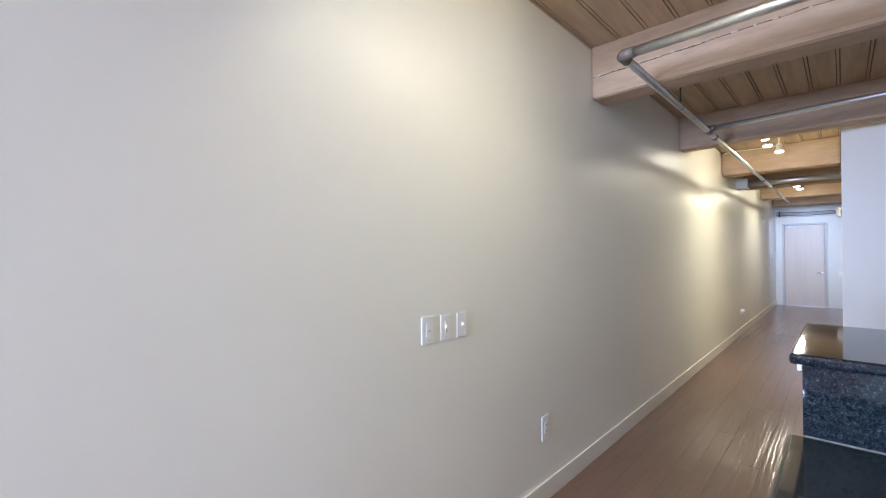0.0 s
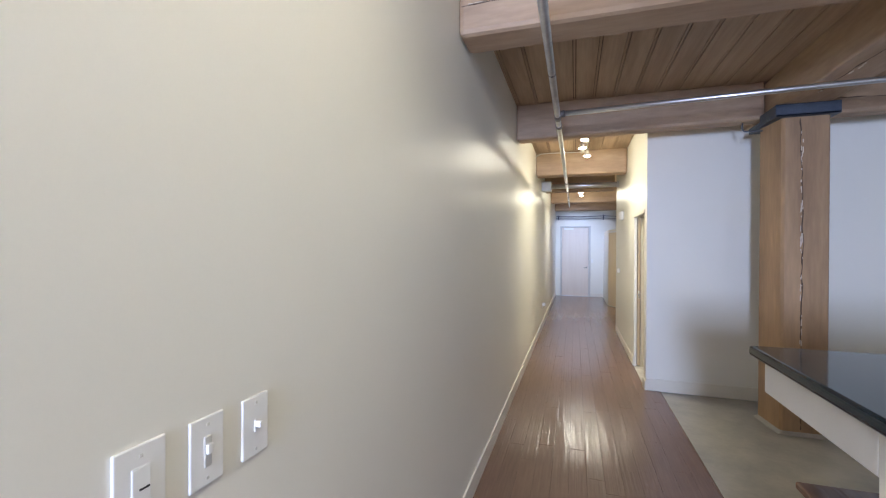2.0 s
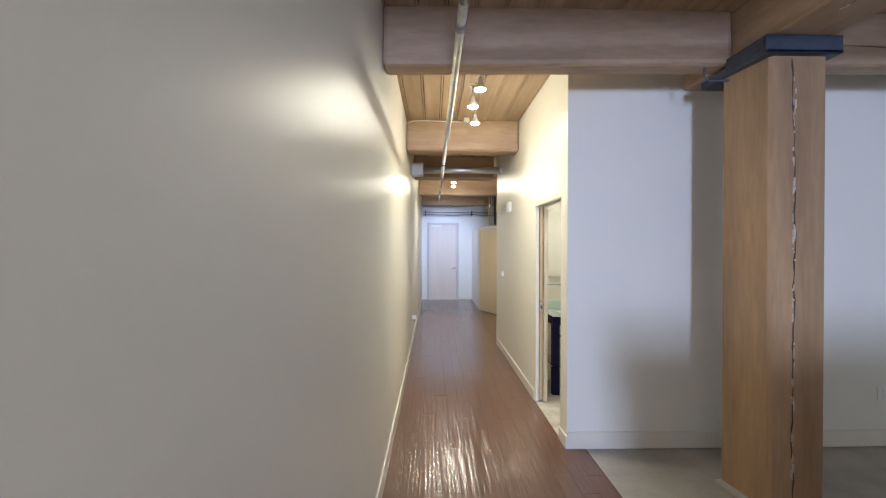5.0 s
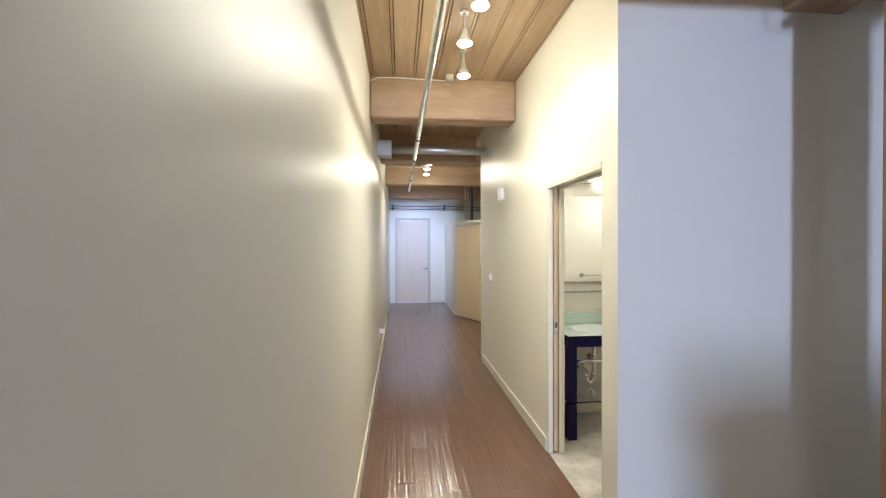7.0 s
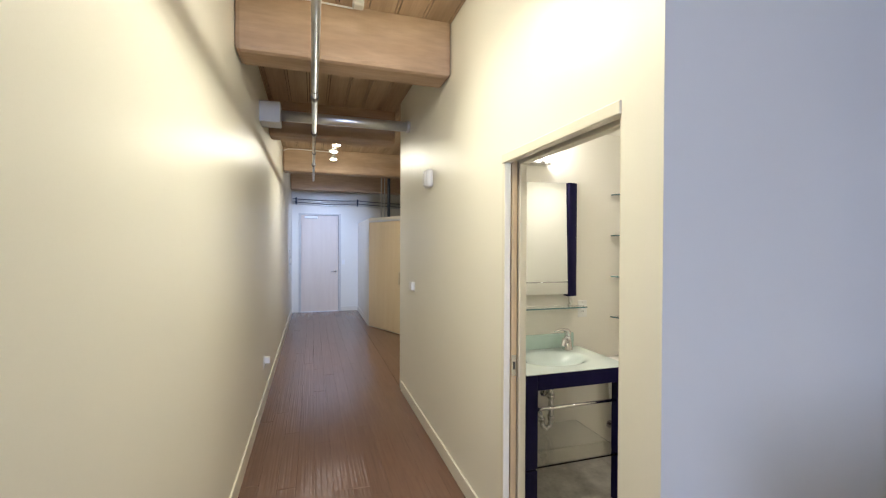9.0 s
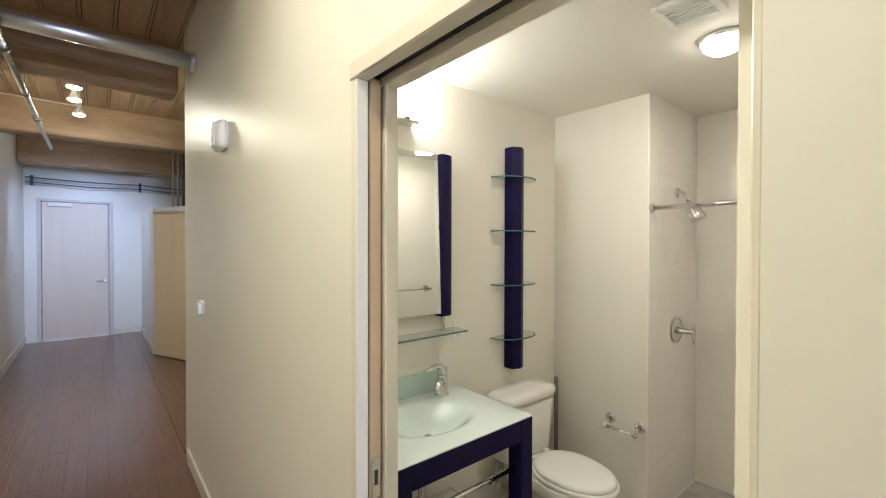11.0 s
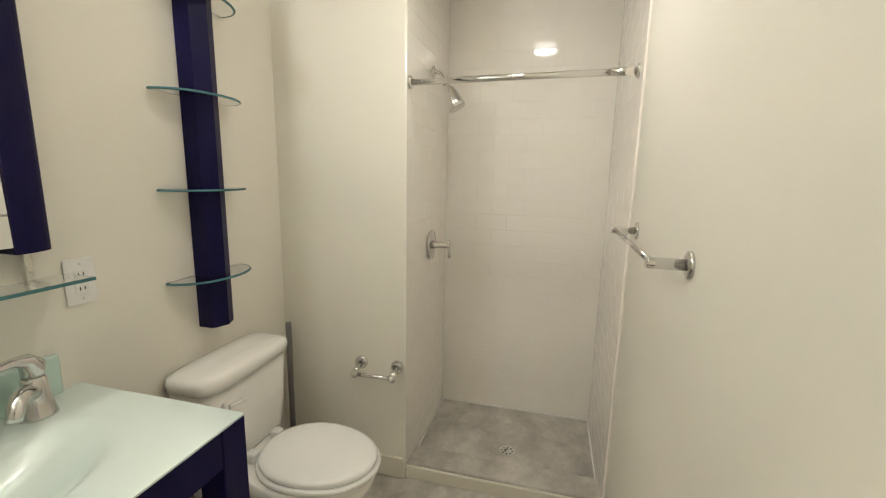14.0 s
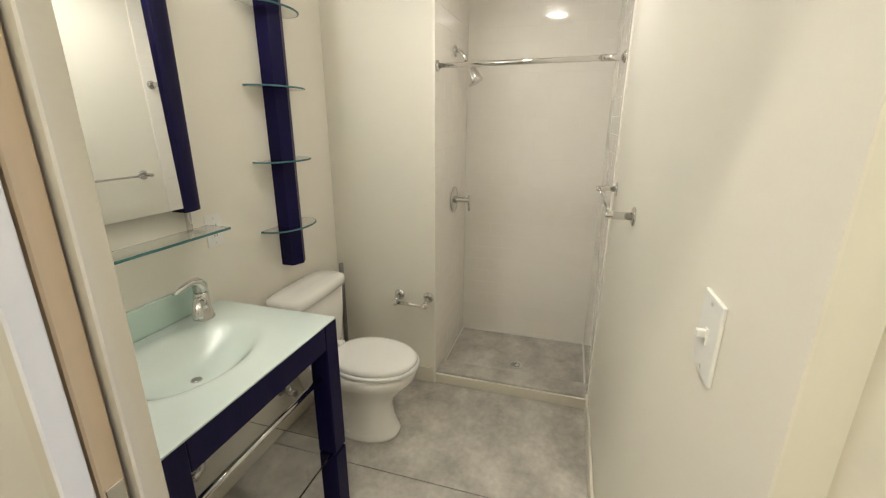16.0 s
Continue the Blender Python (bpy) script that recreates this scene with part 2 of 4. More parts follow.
def plank_floor():
    """Reddish-brown hand-scraped hardwood with a satin lacquer and rippling relief."""
    m = bpy.data.materials.new("hand_scraped_hardwood")
    m.use_nodes = True
    nt = m.node_tree
    b, link = nt.nodes["Principled BSDF"], nt.links.new
    geo = nt.nodes.new("ShaderNodeNewGeometry")
    info = nt.nodes.new("ShaderNodeObjectInfo")
    shift = node(nt, "ShaderNodeVectorMath")
    shift.operation = "MULTIPLY_ADD"
    shift.inputs[1].default_value = (3, 41, 5)
    link(info.outputs["Random"], shift.inputs[0])
    link(geo.outputs["Position"], shift.inputs[2])
    grain_map = node(nt, "ShaderNodeMapping", Scale=(22, 1.3, 10))
    link(shift.outputs["Vector"], grain_map.inputs["Vector"])
    grain = node(nt, "ShaderNodeTexNoise", Scale=2.2, Detail=7.0, Roughness=0.62)
    link(grain_map.outputs["Vector"], grain.inputs["Vector"])
    ramp = nt.nodes.new("ShaderNodeValToRGB")
    e = ramp.color_ramp.elements
    e[0].position, e[0].color = 0.25, (0.120, 0.055, 0.034, 1)
    e[1].position, e[1].color = 0.78, (0.172, 0.086, 0.053, 1)
    link(grain.outputs["Fac"], ramp.inputs["Fac"])
    hsv = nt.nodes.new("ShaderNodeHueSaturation")
    vr = nt.nodes.new("ShaderNodeMapRange")
    vr.inputs["To Min"].default_value, vr.inputs["To Max"].default_value = 0.94, 1.06
    link(info.outputs["Random"], vr.inputs["Value"])
    link(vr.outputs["Result"], hsv.inputs["Value"])
    link(ramp.outputs["Color"], hsv.inputs["Color"])
    link(hsv.outputs["Color"], b.inputs["Base Color"])
    b.inputs["Roughness"].default_value = 0.5
    b.inputs["Specular IOR Level"].default_value = 0.15
    b.inputs["Coat Weight"].default_value = 0.9
    b.inputs["Coat Roughness"].default_value = 0.16
    rip_map = node(nt, "ShaderNodeMapping", Scale=(1.0, 0.014, 1.0))
    link(shift.outputs["Vector"], rip_map.inputs["Vector"])
    rip = node(nt, "ShaderNodeTexNoise", Scale=78.0, Detail=0.0, Roughness=0.4)
    link(rip_map.outputs["Vector"], rip.inputs["Vector"])
    bump = node(nt, "ShaderNodeBump", Strength=0.62, Distance=0.0040)
    link(rip.outputs["Fac"], bump.inputs["Height"])
    link(bump.outputs["Normal"], b.inputs["Coat Normal"])
    return m


FLOORWOOD = plank_floor()


# ---- mesh helpers ----
AT = {}


def box(bm, x0, x1, y0, y1, z0, z1, bevel=0.0, seg=1):
    made = bmesh.ops.create_cube(bm, size=1.0)["verts"]
    for v in made:
        v.co = Vector(((x0 + x1) / 2 + v.co.x * (x1 - x0), (y0 + y1) / 2 + v.co.y * (y1 - y0), (z0 + z1) / 2 + v.co.z * (z1 - z0)))
    if bevel:
        edges = list({e for v in made for e in v.link_edges})
        bmesh.ops.bevel(bm, geom=edges, offset=bevel, segments=seg, affect="EDGES", profile=0.5)
    return bm


def ring_frame(way):
    way = Vector(way).normalized()
    side = way.cross(Vector((0, 0, 1)) if abs(way.z) < 0.9 else Vector((1, 0, 0))).normalized()
    return side, way.cross(side).normalized()


def tube(bm, points, radii, seg=14, caps=True):
    """A round bar through the points; one radius, or one a point."""
    points = [Vector(p) for p in points]
    radii = radii if isinstance(radii, (list, tuple)) else [radii] * len(points)
    rings = []
    first = (points[1] - points[0]).normalized()
    side, up = ring_frame(first)
    for n, p in enumerate(points):
        a = points[max(0, n - 1)]
        c = points[min(len(points) - 1, n + 1)]
        way = (c - a).normalized() if (c - a).length > 1e-6 else first
        side = (side - way * side.dot(way)).normalized()
        up = way.cross(side)
        rings.append([bm.verts.new(p + radii[n] * (math.cos(k * math.tau / seg) * side + math.sin(k * math.tau / seg) * up)) for k in range(seg)])
    for a, c in zip(rings, rings[1:]):
        for k in range(seg):
            bm.faces.new((a[k], a[(k + 1) % seg], c[(k + 1) % seg], c[k])).smooth = True
    if caps:
        bm.faces.new(rings[0][::-1])
        bm.faces.new(rings[-1])
    return bm


def loft(bm, loops, caps=True, smooth=True):
    """Skin over a row of closed loops with equal counts."""
    rows = [[bm.verts.new(p) for p in loop] for loop in loops]
    n = len(rows[0])
    for a, c in zip(rows, rows[1:]):
        for k in range(n):
            bm.faces.new((a[k], a[(k + 1) % n], c[(k + 1) % n], c[k])).smooth = smooth
    if caps:
        bm.faces.new(rows[0][::-1])
        bm.faces.new(rows[-1])
    return bm


def oval(cx, cy, z, rx, ry, seg=36, power=2.0, back=None):
    """A closed super-ellipse loop; back flattens the half towards +y."""
    out = []
    for k in range(seg):
        a = k * math.tau / seg
        c, s = math.cos(a), math.sin(a)
        x = math.copysign(abs(c) ** (2 / power), c) * rx
        y = math.copysign(abs(s) ** (2 / power), s) * (back if back and s > 0 else ry)
        out.append((cx + x, cy + y, z))
    return out


def prism(bm, outline, z0, z1):
    loft(bm, [[(x, y, z0) for x, y in outline], [(x, y, z1) for x, y in outline]], smooth=False)
    return bm


def mesh_from(name, bm, mat):
    bmesh.ops.recalc_face_normals(bm, faces=bm.faces)
    me = bpy.data.meshes.new(name)
    bm.to_mesh(me)
    bm.free()
    for m in mat if isinstance(mat, (list, tuple)) else [mat]:
        me.materials.append(m)
    return me


def thing(name, at, label, category, group="", kind=""):
    ob = new(name)
    ob.location = at
    ob.empty_display_size = 0.05
    AT[ob.name] = Vector(at)
    return tagged(ob, label, category, group, kind)


def part(name, bm, mat, parent, label=""):
    """One mesh under a thing or a part; built in world places."""
    base = AT[parent.name]
    bmesh.ops.translate(bm, verts=bm.verts, vec=-base)
    ob = new(name, mesh_from(name, bm, mat))
    ob.parent = parent
    AT[ob.name] = base
    return tagged(ob, label)


def single(name, bm, mat, label, category, at=None, kind="", group=""):
    """A thing of one mesh."""
    at = Vector(at or (0, 0, 0))
    bmesh.ops.translate(bm, verts=bm.verts, vec=-at)
    ob = new(name, mesh_from(name, bm, mat))
    ob.location = at
    AT[ob.name] = at
    return tagged(ob, label, category, group, kind)


def structure(name, bm, mat, label, category="wall"):
    return single(name, bm, mat, label, category, kind="structure")


def B():
    return bmesh.new()


# ---- walls ----
bm = B()
box(bm, LEFT - 0.15, LEFT, SOUTH, END + 0.15, -0.1, CEIL + 0.2)
structure("wall_west", bm, PAINT, "long cream satin-painted hallway wall", "wall")
bm = B()
box(bm, LEFT, -0.93, END, END + 0.15, -0.1, CEIL + 0.2)
box(bm, 0.05, EAST, END, END + 0.15, -0.1, CEIL + 0.2)
box(bm, -0.93, 0.05, END, END + 0.15, 2.36, CEIL + 0.2)
box(bm, -0.93, 0.05, END + 0.12, END + 0.15, -0.1, 2.36)
structure("wall_north", bm, PAINT, "cream end wall of the hallway round the entry door", "wall")
bm = B()
box(bm, RIGHT, 0.455, CORNER, 7.765, -0.1, CEIL + 0.2)
box(bm, RIGHT, 0.455, 7.765, 8.645, 2.083, CEIL + 0.2)
box(bm, RIGHT, 0.365, 8.645, 9.5, -0.1, 2.083)
box(bm, 0.427, 0.455, 8.645, 9.5, -0.1, 2.083)
box(bm, RIGHT, 0.455, 8.645, 9.5, 2.083, CEIL + 0.2)
box(bm, RIGHT, 0.455, 9.5, HALL_END, -0.1, CEIL + 0.2)
structure("wall_hall", bm, PAINT, "cream hallway wall with the bathroom pocket door opening", "wall")
bm = B()
box(bm, 0.455, EAST, CORNER, BATH_S, -0.1, CEIL + 0.2)
structure("wall_kitchen", bm, PAINT, "cream kitchen wall behind the timber post", "wall")
bm = B()
box(bm, 0.455, 3.06, BATH_N, BATH_N + 0.12, -0.1, BATH_CEIL + 0.1)
structure("wall_bath_mirror", bm, BATH_PAINT, "cream bathroom wall that carries the mirror", "wall")
bm = B()
box(bm, STUB_X, 3.06, STUB_Y + 0.008, BATH_N, -0.1, BATH_CEIL + 0.1)
structure("wall_bath_stub", bm, BATH_PAINT, "cream plumbing wall beside the shower", "wall")
bm = B()
box(bm, SHOWER_X + 0.0022, 3.06, BATH_S, STUB_Y + 0.008, -0.1, BATH_CEIL + 0.1)
structure("wall_shower_back", bm, GROUT, "back wall of the shower under ivory tiles", "wall")
bm = B()
box(bm, 0.455, STUB_X - 0.02, BATH_S, BATH_S + 0.003, 0.0, BATH_CEIL)
structure("wall_bath_south", bm, BATH_PAINT, "cream bathroom wall with the towel bar", "wall")
bm = B()
box(bm, RIGHT, EAST, HALL_END, HALL_END + 0.12, -0.1, CEIL + 0.2)
structure("wall_nook", bm, PAINT, "cream wall that turns off the hallway", "wall")
bm = B()
box(bm, EAST, EAST + 0.15, SOUTH, END + 0.15, -0.1, CEIL + 0.2)
structure("wall_east", bm, PAINT, "plain cream wall that closes the loft", "wall")
bm = B()
for x0, x1 in ((LEFT, -1.03), (-0.13 + 0.0, 2.6), (4.2, EAST)):
    box(bm, x0, x1, SOUTH - 0.2, SOUTH, -0.1, CEIL + 0.2)
for x0, x1 in ((-1.03, -0.13), (2.6, 4.2)):
    box(bm, x0, x1, SOUTH - 0.2, SOUTH, -0.1, 1.1)
    box(bm, x0, x1, SOUTH - 0.2, SOUTH, 2.75, CEIL + 0.2)
structure("wall_south", bm, PAINT, "cream window wall of the living room", "wall")
# both out of view; the second is added to match the kitchen fill
for n, (x0, x1) in enumerate(((-1.03, -0.13), (2.6, 4.2))):
    w = thing("window_%d" % (n + 1), ((x0 + x1) / 2, SOUTH - 0.1, 1.1), "unseen white framed window in the living room wall", "window", kind="structure")
    bm = B()
    box(bm, x0, x1, SOUTH - 0.16, SOUTH - 0.08, 1.1, 1.16)
    box(bm, x0, x1, SOUTH - 0.16, SOUTH - 0.08, 2.69, 2.75)
    box(bm, x0, x0 + 0.06, SOUTH - 0.16, SOUTH - 0.08, 1.16, 2.69)
    box(bm, x1 - 0.06, x1, SOUTH - 0.16, SOUTH - 0.08, 1.16, 2.69)
    part("window_frame", bm, FRAME, w)
    bm = B()
    box(bm, x0 + 0.06, x1 - 0.06, SOUTH - 0.125, SOUTH - 0.115, 1.16, 2.69)
    part("pane", bm, GLASS, w).visible_shadow = False

# ---- ceilings ----
bm = B()
box(bm, 0.455, 3.06, BATH_S, BATH_N + 0.12, BATH_CEIL, BATH_CEIL + 0.1)
structure("ceiling_bathroom", bm, BATH_PAINT, "low cream painted bathroom ceiling", "ceiling")
bm = B()
box(bm, LEFT, EAST, SOUTH, END, CEIL + 0.03, CEIL + 0.2)
structure("ceiling_backing", bm, DARK_GAP, "dark gaps above the timber deck", "ceiling")
bm = B()
x = -1.230
rng = random.Random(4)
while x < EAST - 0.1:
    w = 0.196
    box(bm, max(x, LEFT), min(x + w - 0.030, EAST), SOUTH, END, CEIL + rng.uniform(0, 0.004), CEIL + 0.028)
    box(bm, x + w - 0.024, min(x + w - 0.007, EAST), SOUTH, END, CEIL + 0.004, CEIL + 0.028)
    x += w
structure("ceiling", bm, DECK, "brown tongue-and-groove timber deck ceiling", "ceiling")

# ---- ground slabs ----
bm = B()
box(bm, 0.475, EAST, SOUTH, CORNER, -0.12, -0.006)
structure("floor_kitchen", bm, CONCRETE, "polished beige concrete kitchen floor", "floor")
bm = B()
box(bm, LEFT, 0.475, SOUTH, CORNER, -0.12, -0.016)
box(bm, LEFT, RIGHT, CORNER, HALL_END, -0.12, -0.016)
box(bm, LEFT, EAST, HALL_END + 0.12, END, -0.12, -0.016)
sub = structure("floor_hall", bm, DARK_GAP, "reddish-brown hand-scraped hardwood hallway floor", "floor")
slab_floor = thing("floor_bathroom", (1.3, 8.5, -0.12), "mottled grey stained concrete bathroom floor", "floor", kind="structure")
for x0, x1, y0, y1, top in ((RIGHT, 1.478, 7.72, BATH_N, -0.004), (1.484, STUB_X, BATH_S, BATH_N, -0.004), (STUB_X, STUB_X + 0.02, BATH_S, STUB_Y, -0.004)):
    bm = B()
    box(bm, x0, x1, y0, y1, -0.12, top)
    part("slab", bm, BATH_CONCRETE, slab_floor)
bm = B()
box(bm, 1.478, 1.484, BATH_S, BATH_N, -0.12, -0.012)
part("control_joint", bm, DARK_GAP, slab_floor, "dark sawn joint in the concrete")

# ---- baseboards ----
def baseboard(x0, x1, y0, y1, h=0.105, mat=None):
    bm = B()
    box(bm, x0, x1, y0, y1, 0.0, h, 0.004, 2)
    return structure("baseboard", bm, mat or TRIM, "cream painted flat baseboard", "baseboard")


baseboard(LEFT, LEFT + 0.014, SOUTH, END, 0.128)
baseboard(RIGHT - 0.014, RIGHT, CORNER - 0.014, 7.763)
baseboard(RIGHT - 0.014, RIGHT, 8.648, HALL_END)
baseboard(RIGHT, EAST, CORNER - 0.014, CORNER, 0.135)
baseboard(0.05, 0.456, END - 0.014, END)
baseboard(0.476, STUB_X, BATH_S + 0.003, BATH_S + 0.016)
baseboard(STUB_X - 0.013, STUB_X, STUB_Y + 0.01, BATH_N)
baseboard(0.458, STUB_X - 0.013, BATH_N - 0.013, BATH_N)

# ---- beams, girder, post ----
def beam(y, x0, x1, w=0.26, z0=2.82, rise=0.0):
    bm = B()
    box(bm, x0, x1, y, y + w, z0, CEIL + 0.03, 0.032, 2)
    for v in bm.verts:
        if v.co.z < z0 + 0.1:
            v.co.z += rise * (v.co.x - x0) / (x1 - x0)
    single("ceiling_beam", bm, TIMBER, "rough-sawn fir ceiling beam across the hallway", "beam", (x0, y, z0), group="ceiling beams")
    return y


GIRDER = (1.27, 1.63)
BEAMS = [(2.16, EAST), (4.60, EAST), (7.03, EAST), (9.50, RIGHT), (11.60, RIGHT), (13.96, EAST), (16.35, EAST)]
for y, x1 in BEAMS:
    if x1 == RIGHT:
        beam(y, LEFT, x1)
    elif y < CORNER:
        low, rise, wide = {4.60: (2.804, 0.0, 0.26), 7.03: (2.815, 0.036, 0.2)}.get(y, (2.82, 0.0, 0.26))
        beam(y, LEFT, GIRDER[0] - 0.004, wide, low, rise)
        beam(y, GIRDER[1] + 0.004, EAST, wide, low + rise, rise)
    else:
        beam(y, LEFT, x1)
bm = B()
box(bm, GIRDER[0], GIRDER[1], SOUTH, CORNER, 2.875, CEIL + 0.002, 0.016, 2)
single("ceiling_girder", bm, TIMBER_Y, "heavy fir girder resting on the post", "beam", (GIRDER[0], SOUTH, 2.875))

# long drying splits along the faces of beams and post
def split(points, r):
    rng = random.Random(int(abs(points[0][0] * 100)) + len(points))
    pts, radii = [], []
    a, c = Vector(points[0]), Vector(points[1])
    steps = max(12, int((c - a).length / 0.04))
    side, up = ring_frame(c - a)
    drift = 0.0
    for k in range(steps + 1):
        drift += rng.uniform(-0.006, 0.006)
        drift *= 0.93
        pts.append(a.lerp(c, k / steps) + points[2] * drift)
        radii.append(r * rng.uniform(0.4, 1.3))
    bm = B()
    tube(bm, pts, radii, 6)
    return bm


post = thing("timber_post", (1.45, 6.92, 0), "square fir post with a long drying split", "post")
bm = B()
ring = [(1.305, 6.735), (1.617, 6.735), (1.629, 6.747), (1.629, 7.088), (1.617, 7.10), (1.262, 7.10), (1.243, 7.085), (1.283, 6.757)]
prism(bm, ring, -0.006, 2.77)
part("shaft", bm, TIMBER_Z, post)
bm = B()
mx, my = 1.44, 6.92
loft(bm, [[(mx + (x - mx) * k, my + (y - my) * k, z) for x, y in ring] for k, z in ((1.16, -0.004), (1.15, 0.003), (1.06, 0.010), (1.004, 0.026))], caps=False)
part("base_collar", bm, CONCRETE, post, "pale cement collar at the foot")
part("split", split([(1.427, 6.735, 0.05), (1.421, 6.735, 2.76), Vector((1, 0, 0))], 0.0045), CRACK, post, "dark drying split")
rng = random.Random(9)
bm = B()
for k in range(70):
    z = rng.uniform(0.2, 2.70)
    x = 1.424 + rng.uniform(-0.007, 0.007)
    h = rng.uniform(0.01, 0.06)
    box(bm, x, x + rng.uniform(0.002, 0.006), 6.7285, 6.736, z, z + h)
part("split_fibre", bm, CHIP, post, "pale torn wood fibres along the split")["kind"] = "stuff"
cap = B()
box(cap, 1.215, 1.68, 6.685, 7.285, 2.770, 2.788, 0.003)
box(cap, 1.215, 1.68, 6.685, 6.703, 2.770, 2.876, 0.004)
box(cap, 1.215, 1.233, 6.703, 7.024, 2.788, 2.876, 0.003)
box(cap, 1.662, 1.68, 6.703, 7.024, 2.788, 2.876, 0.003)
box(cap, 1.233, 1.662, 6.703, 7.024, 2.788, 2.874)
box(cap, 1.215, 1.68, 7.024, 7.285, 2.788, 2.818)
part("cap_plate", cap, IRON, post, "dark blue-grey iron saddle cap")
bm = B()
tube(bm, [(1.085, 7.05, 2.83), (1.08, 7.05, 2.775), (1.10, 7.05, 2.748), (1.17, 7.05, 2.742), (1.25, 7.05, 2.745)], 0.007, 8)
part("cable_loop", bm, CABLE, post, "black cable looped below the cap")
# splits on the first two beams
for y, z, x0, x1 in ((4.60, 2.965, -1.06, 1.2),):
    bm = split([(x0, y, z), (x1, y, z + 0.05), Vector((0, 0, 0.5))], 0.0028)
    for k in range(40):
        bx = x0 + (x1 - x0) * random.Random(k * 7 + int(y * 10)).random()
        bz = z + 0.05 * (bx - x0) / (x1 - x0) + 0.004
        box(bm, bx, bx + 0.012 + 0.03 * random.Random(k).random(), y - 0.006, y + 0.001, bz - 0.003, bz + 0.002)
    for n, face in enumerate(bm.faces):
        face.material_index = 1 if len(bm.faces) - n <= 40 * 6 else 0
    single("beam_split", bm, [CRACK, CHIP], "dark drying split along the beam face", "crack", (x0, y, z))

def girder_split(points, name_at):
    """A dark drying split with pale torn fibres along the girder."""
    bm = split(points, 0.004)
    dark = len(bm.faces)
    a, c = Vector(points[0]), Vector(points[1])
    rnd = random.Random(31)
    for k in range(34):
        p = a.lerp(c, rnd.random()) + Vector((rnd.uniform(-0.006, 0.006), 0, rnd.uniform(-0.006, 0.006)))
        l = rnd.uniform(0.015, 0.06)
        box(bm, p.x - 0.003, p.x + 0.003, p.y, p.y + l, p.z - 0.003, p.z + 0.003)
    bm.faces.ensure_lookup_table()
    for n, face in enumerate(bm.faces):
        face.material_index = 0 if n < dark else 1
    single("beam_split", bm, [CRACK, CHIP], "dark drying split with pale fibres along the girder", "crack", name_at)


girder_split([(1.44, 3.4, 2.875), (1.40, 6.4, 2.875), Vector((1, 0, 0))], (1.42, 4.9, 2.875))
bm = split([(GIRDER[1] + 0.05, 7.03, 2.99), (3.4, 7.03, 2.93), Vector((0, 0, 0.5))], 0.0035)
single("beam_split", bm, CRACK, "dark drying split along the beam face", "crack", (2.5, 7.03, 2.96))

# ---- pipes under the ceiling ----
PZ = 2.775
pipe = thing("sprinkler_pipe", (-0.60, 3.96, PZ), "galvanised steel pipe running along the hallway ceiling", "pipe")
bm = B()
tube(bm, [(-0.60, 3.96, PZ), (-0.60, 8.0, PZ), (-0.60, 11.2, PZ)], 0.0245, 16)
part("main_run", bm, STEEL, pipe)
bm = B()
tube(bm, [(-0.60, 11.2, PZ), (-0.60, 13.0, PZ), (-0.60, 14.6, PZ)], 0.018, 14)
part("thin_run", bm, STEEL, pipe, "thinner steel pipe")
bm = B()
tube(bm, [(-0.60, 3.96, PZ), (0.5, 3.96, PZ + 0.012), (EAST, 3.96, PZ + 0.03)], 0.029, 16)
part("branch", bm, STEEL, pipe, "thicker shiny branch pipe")
bm = B()
tube(bm, [(-0.60, 6.17, 2.80), (1.2, 6.17, 2.84), (EAST, 6.17, 2.90)], 0.022, 16)
part("branch", bm, DUCT, pipe, "shiny branch pipe")
bm = B()
tube(bm, [(-0.60, 6.17, 2.825), (-0.60, 6.17, 2.765)], 0.028, 14)
tube(bm, [(-0.60, 6.11, PZ), (-0.60, 6.23, PZ)], 0.028, 14)
tube(bm, [(-0.595, 6.17, 2.80), (-0.54, 6.17, 2.802)], 0.030, 14)
part("tee_fitting", bm, FITTING, pipe, "dark cast tee fitting")
bm = B()
tube(bm, [(-0.60, 4.04, PZ), (-0.60, 3.97, PZ), (-0.592, 3.96, PZ), (-0.53, 3.96, PZ + 0.001)], 0.034, 14)
part("elbow", bm, FITTING, pipe, "dark cast elbow fitting")
for y in (6.45, 10.1, 11.2, 13.0):
    bm = B()
    tube(bm, [(-0.60, y - 0.035, PZ), (-0.60, y + 0.035, PZ)], 0.031, 14)
    part("coupling", bm, FITTING, pipe, "dark pipe coupling")
for y in (5.2, 9.95, 12.2):
    bm = B()
    tube(bm, [(-0.60, y, PZ + 0.02), (-0.60, y, CEIL)], 0.005, 8)
    tube(bm, [(-0.60, y - 0.01, PZ), (-0.60, y + 0.01, PZ)], 0.025, 12)
    part("hanger", bm, IRON, pipe, "thin hanger rod")
for x in (2.2, 4.0):
    bm = B()
    tube(bm, [(x, 6.17, 2.86), (x, 6.17, CEIL)], 0.005, 8)
    part("hanger", bm, IRON, pipe, "thin hanger rod")

duct = thing("metal_duct", (LEFT, 10.88, 2.83), "round aluminium conduit crossing the hallway with a wall box", "duct")
bm = B()
tube(bm, [(-0.90, 10.88, 2.83), (RIGHT, 10.88, 2.83)], 0.05, 24)
part("tube", bm, DUCT, duct)
bm = B()
box(bm, LEFT, -0.90, 10.77, 10.99, 2.735, 2.925, 0.006)
part("junction_box", bm, FRAME, duct, "pale grey box on the wall")
bm = B()
tube(bm, [(RIGHT - 0.03, 10.88, 2.83), (RIGHT, 10.88, 2.83)], 0.06, 20)
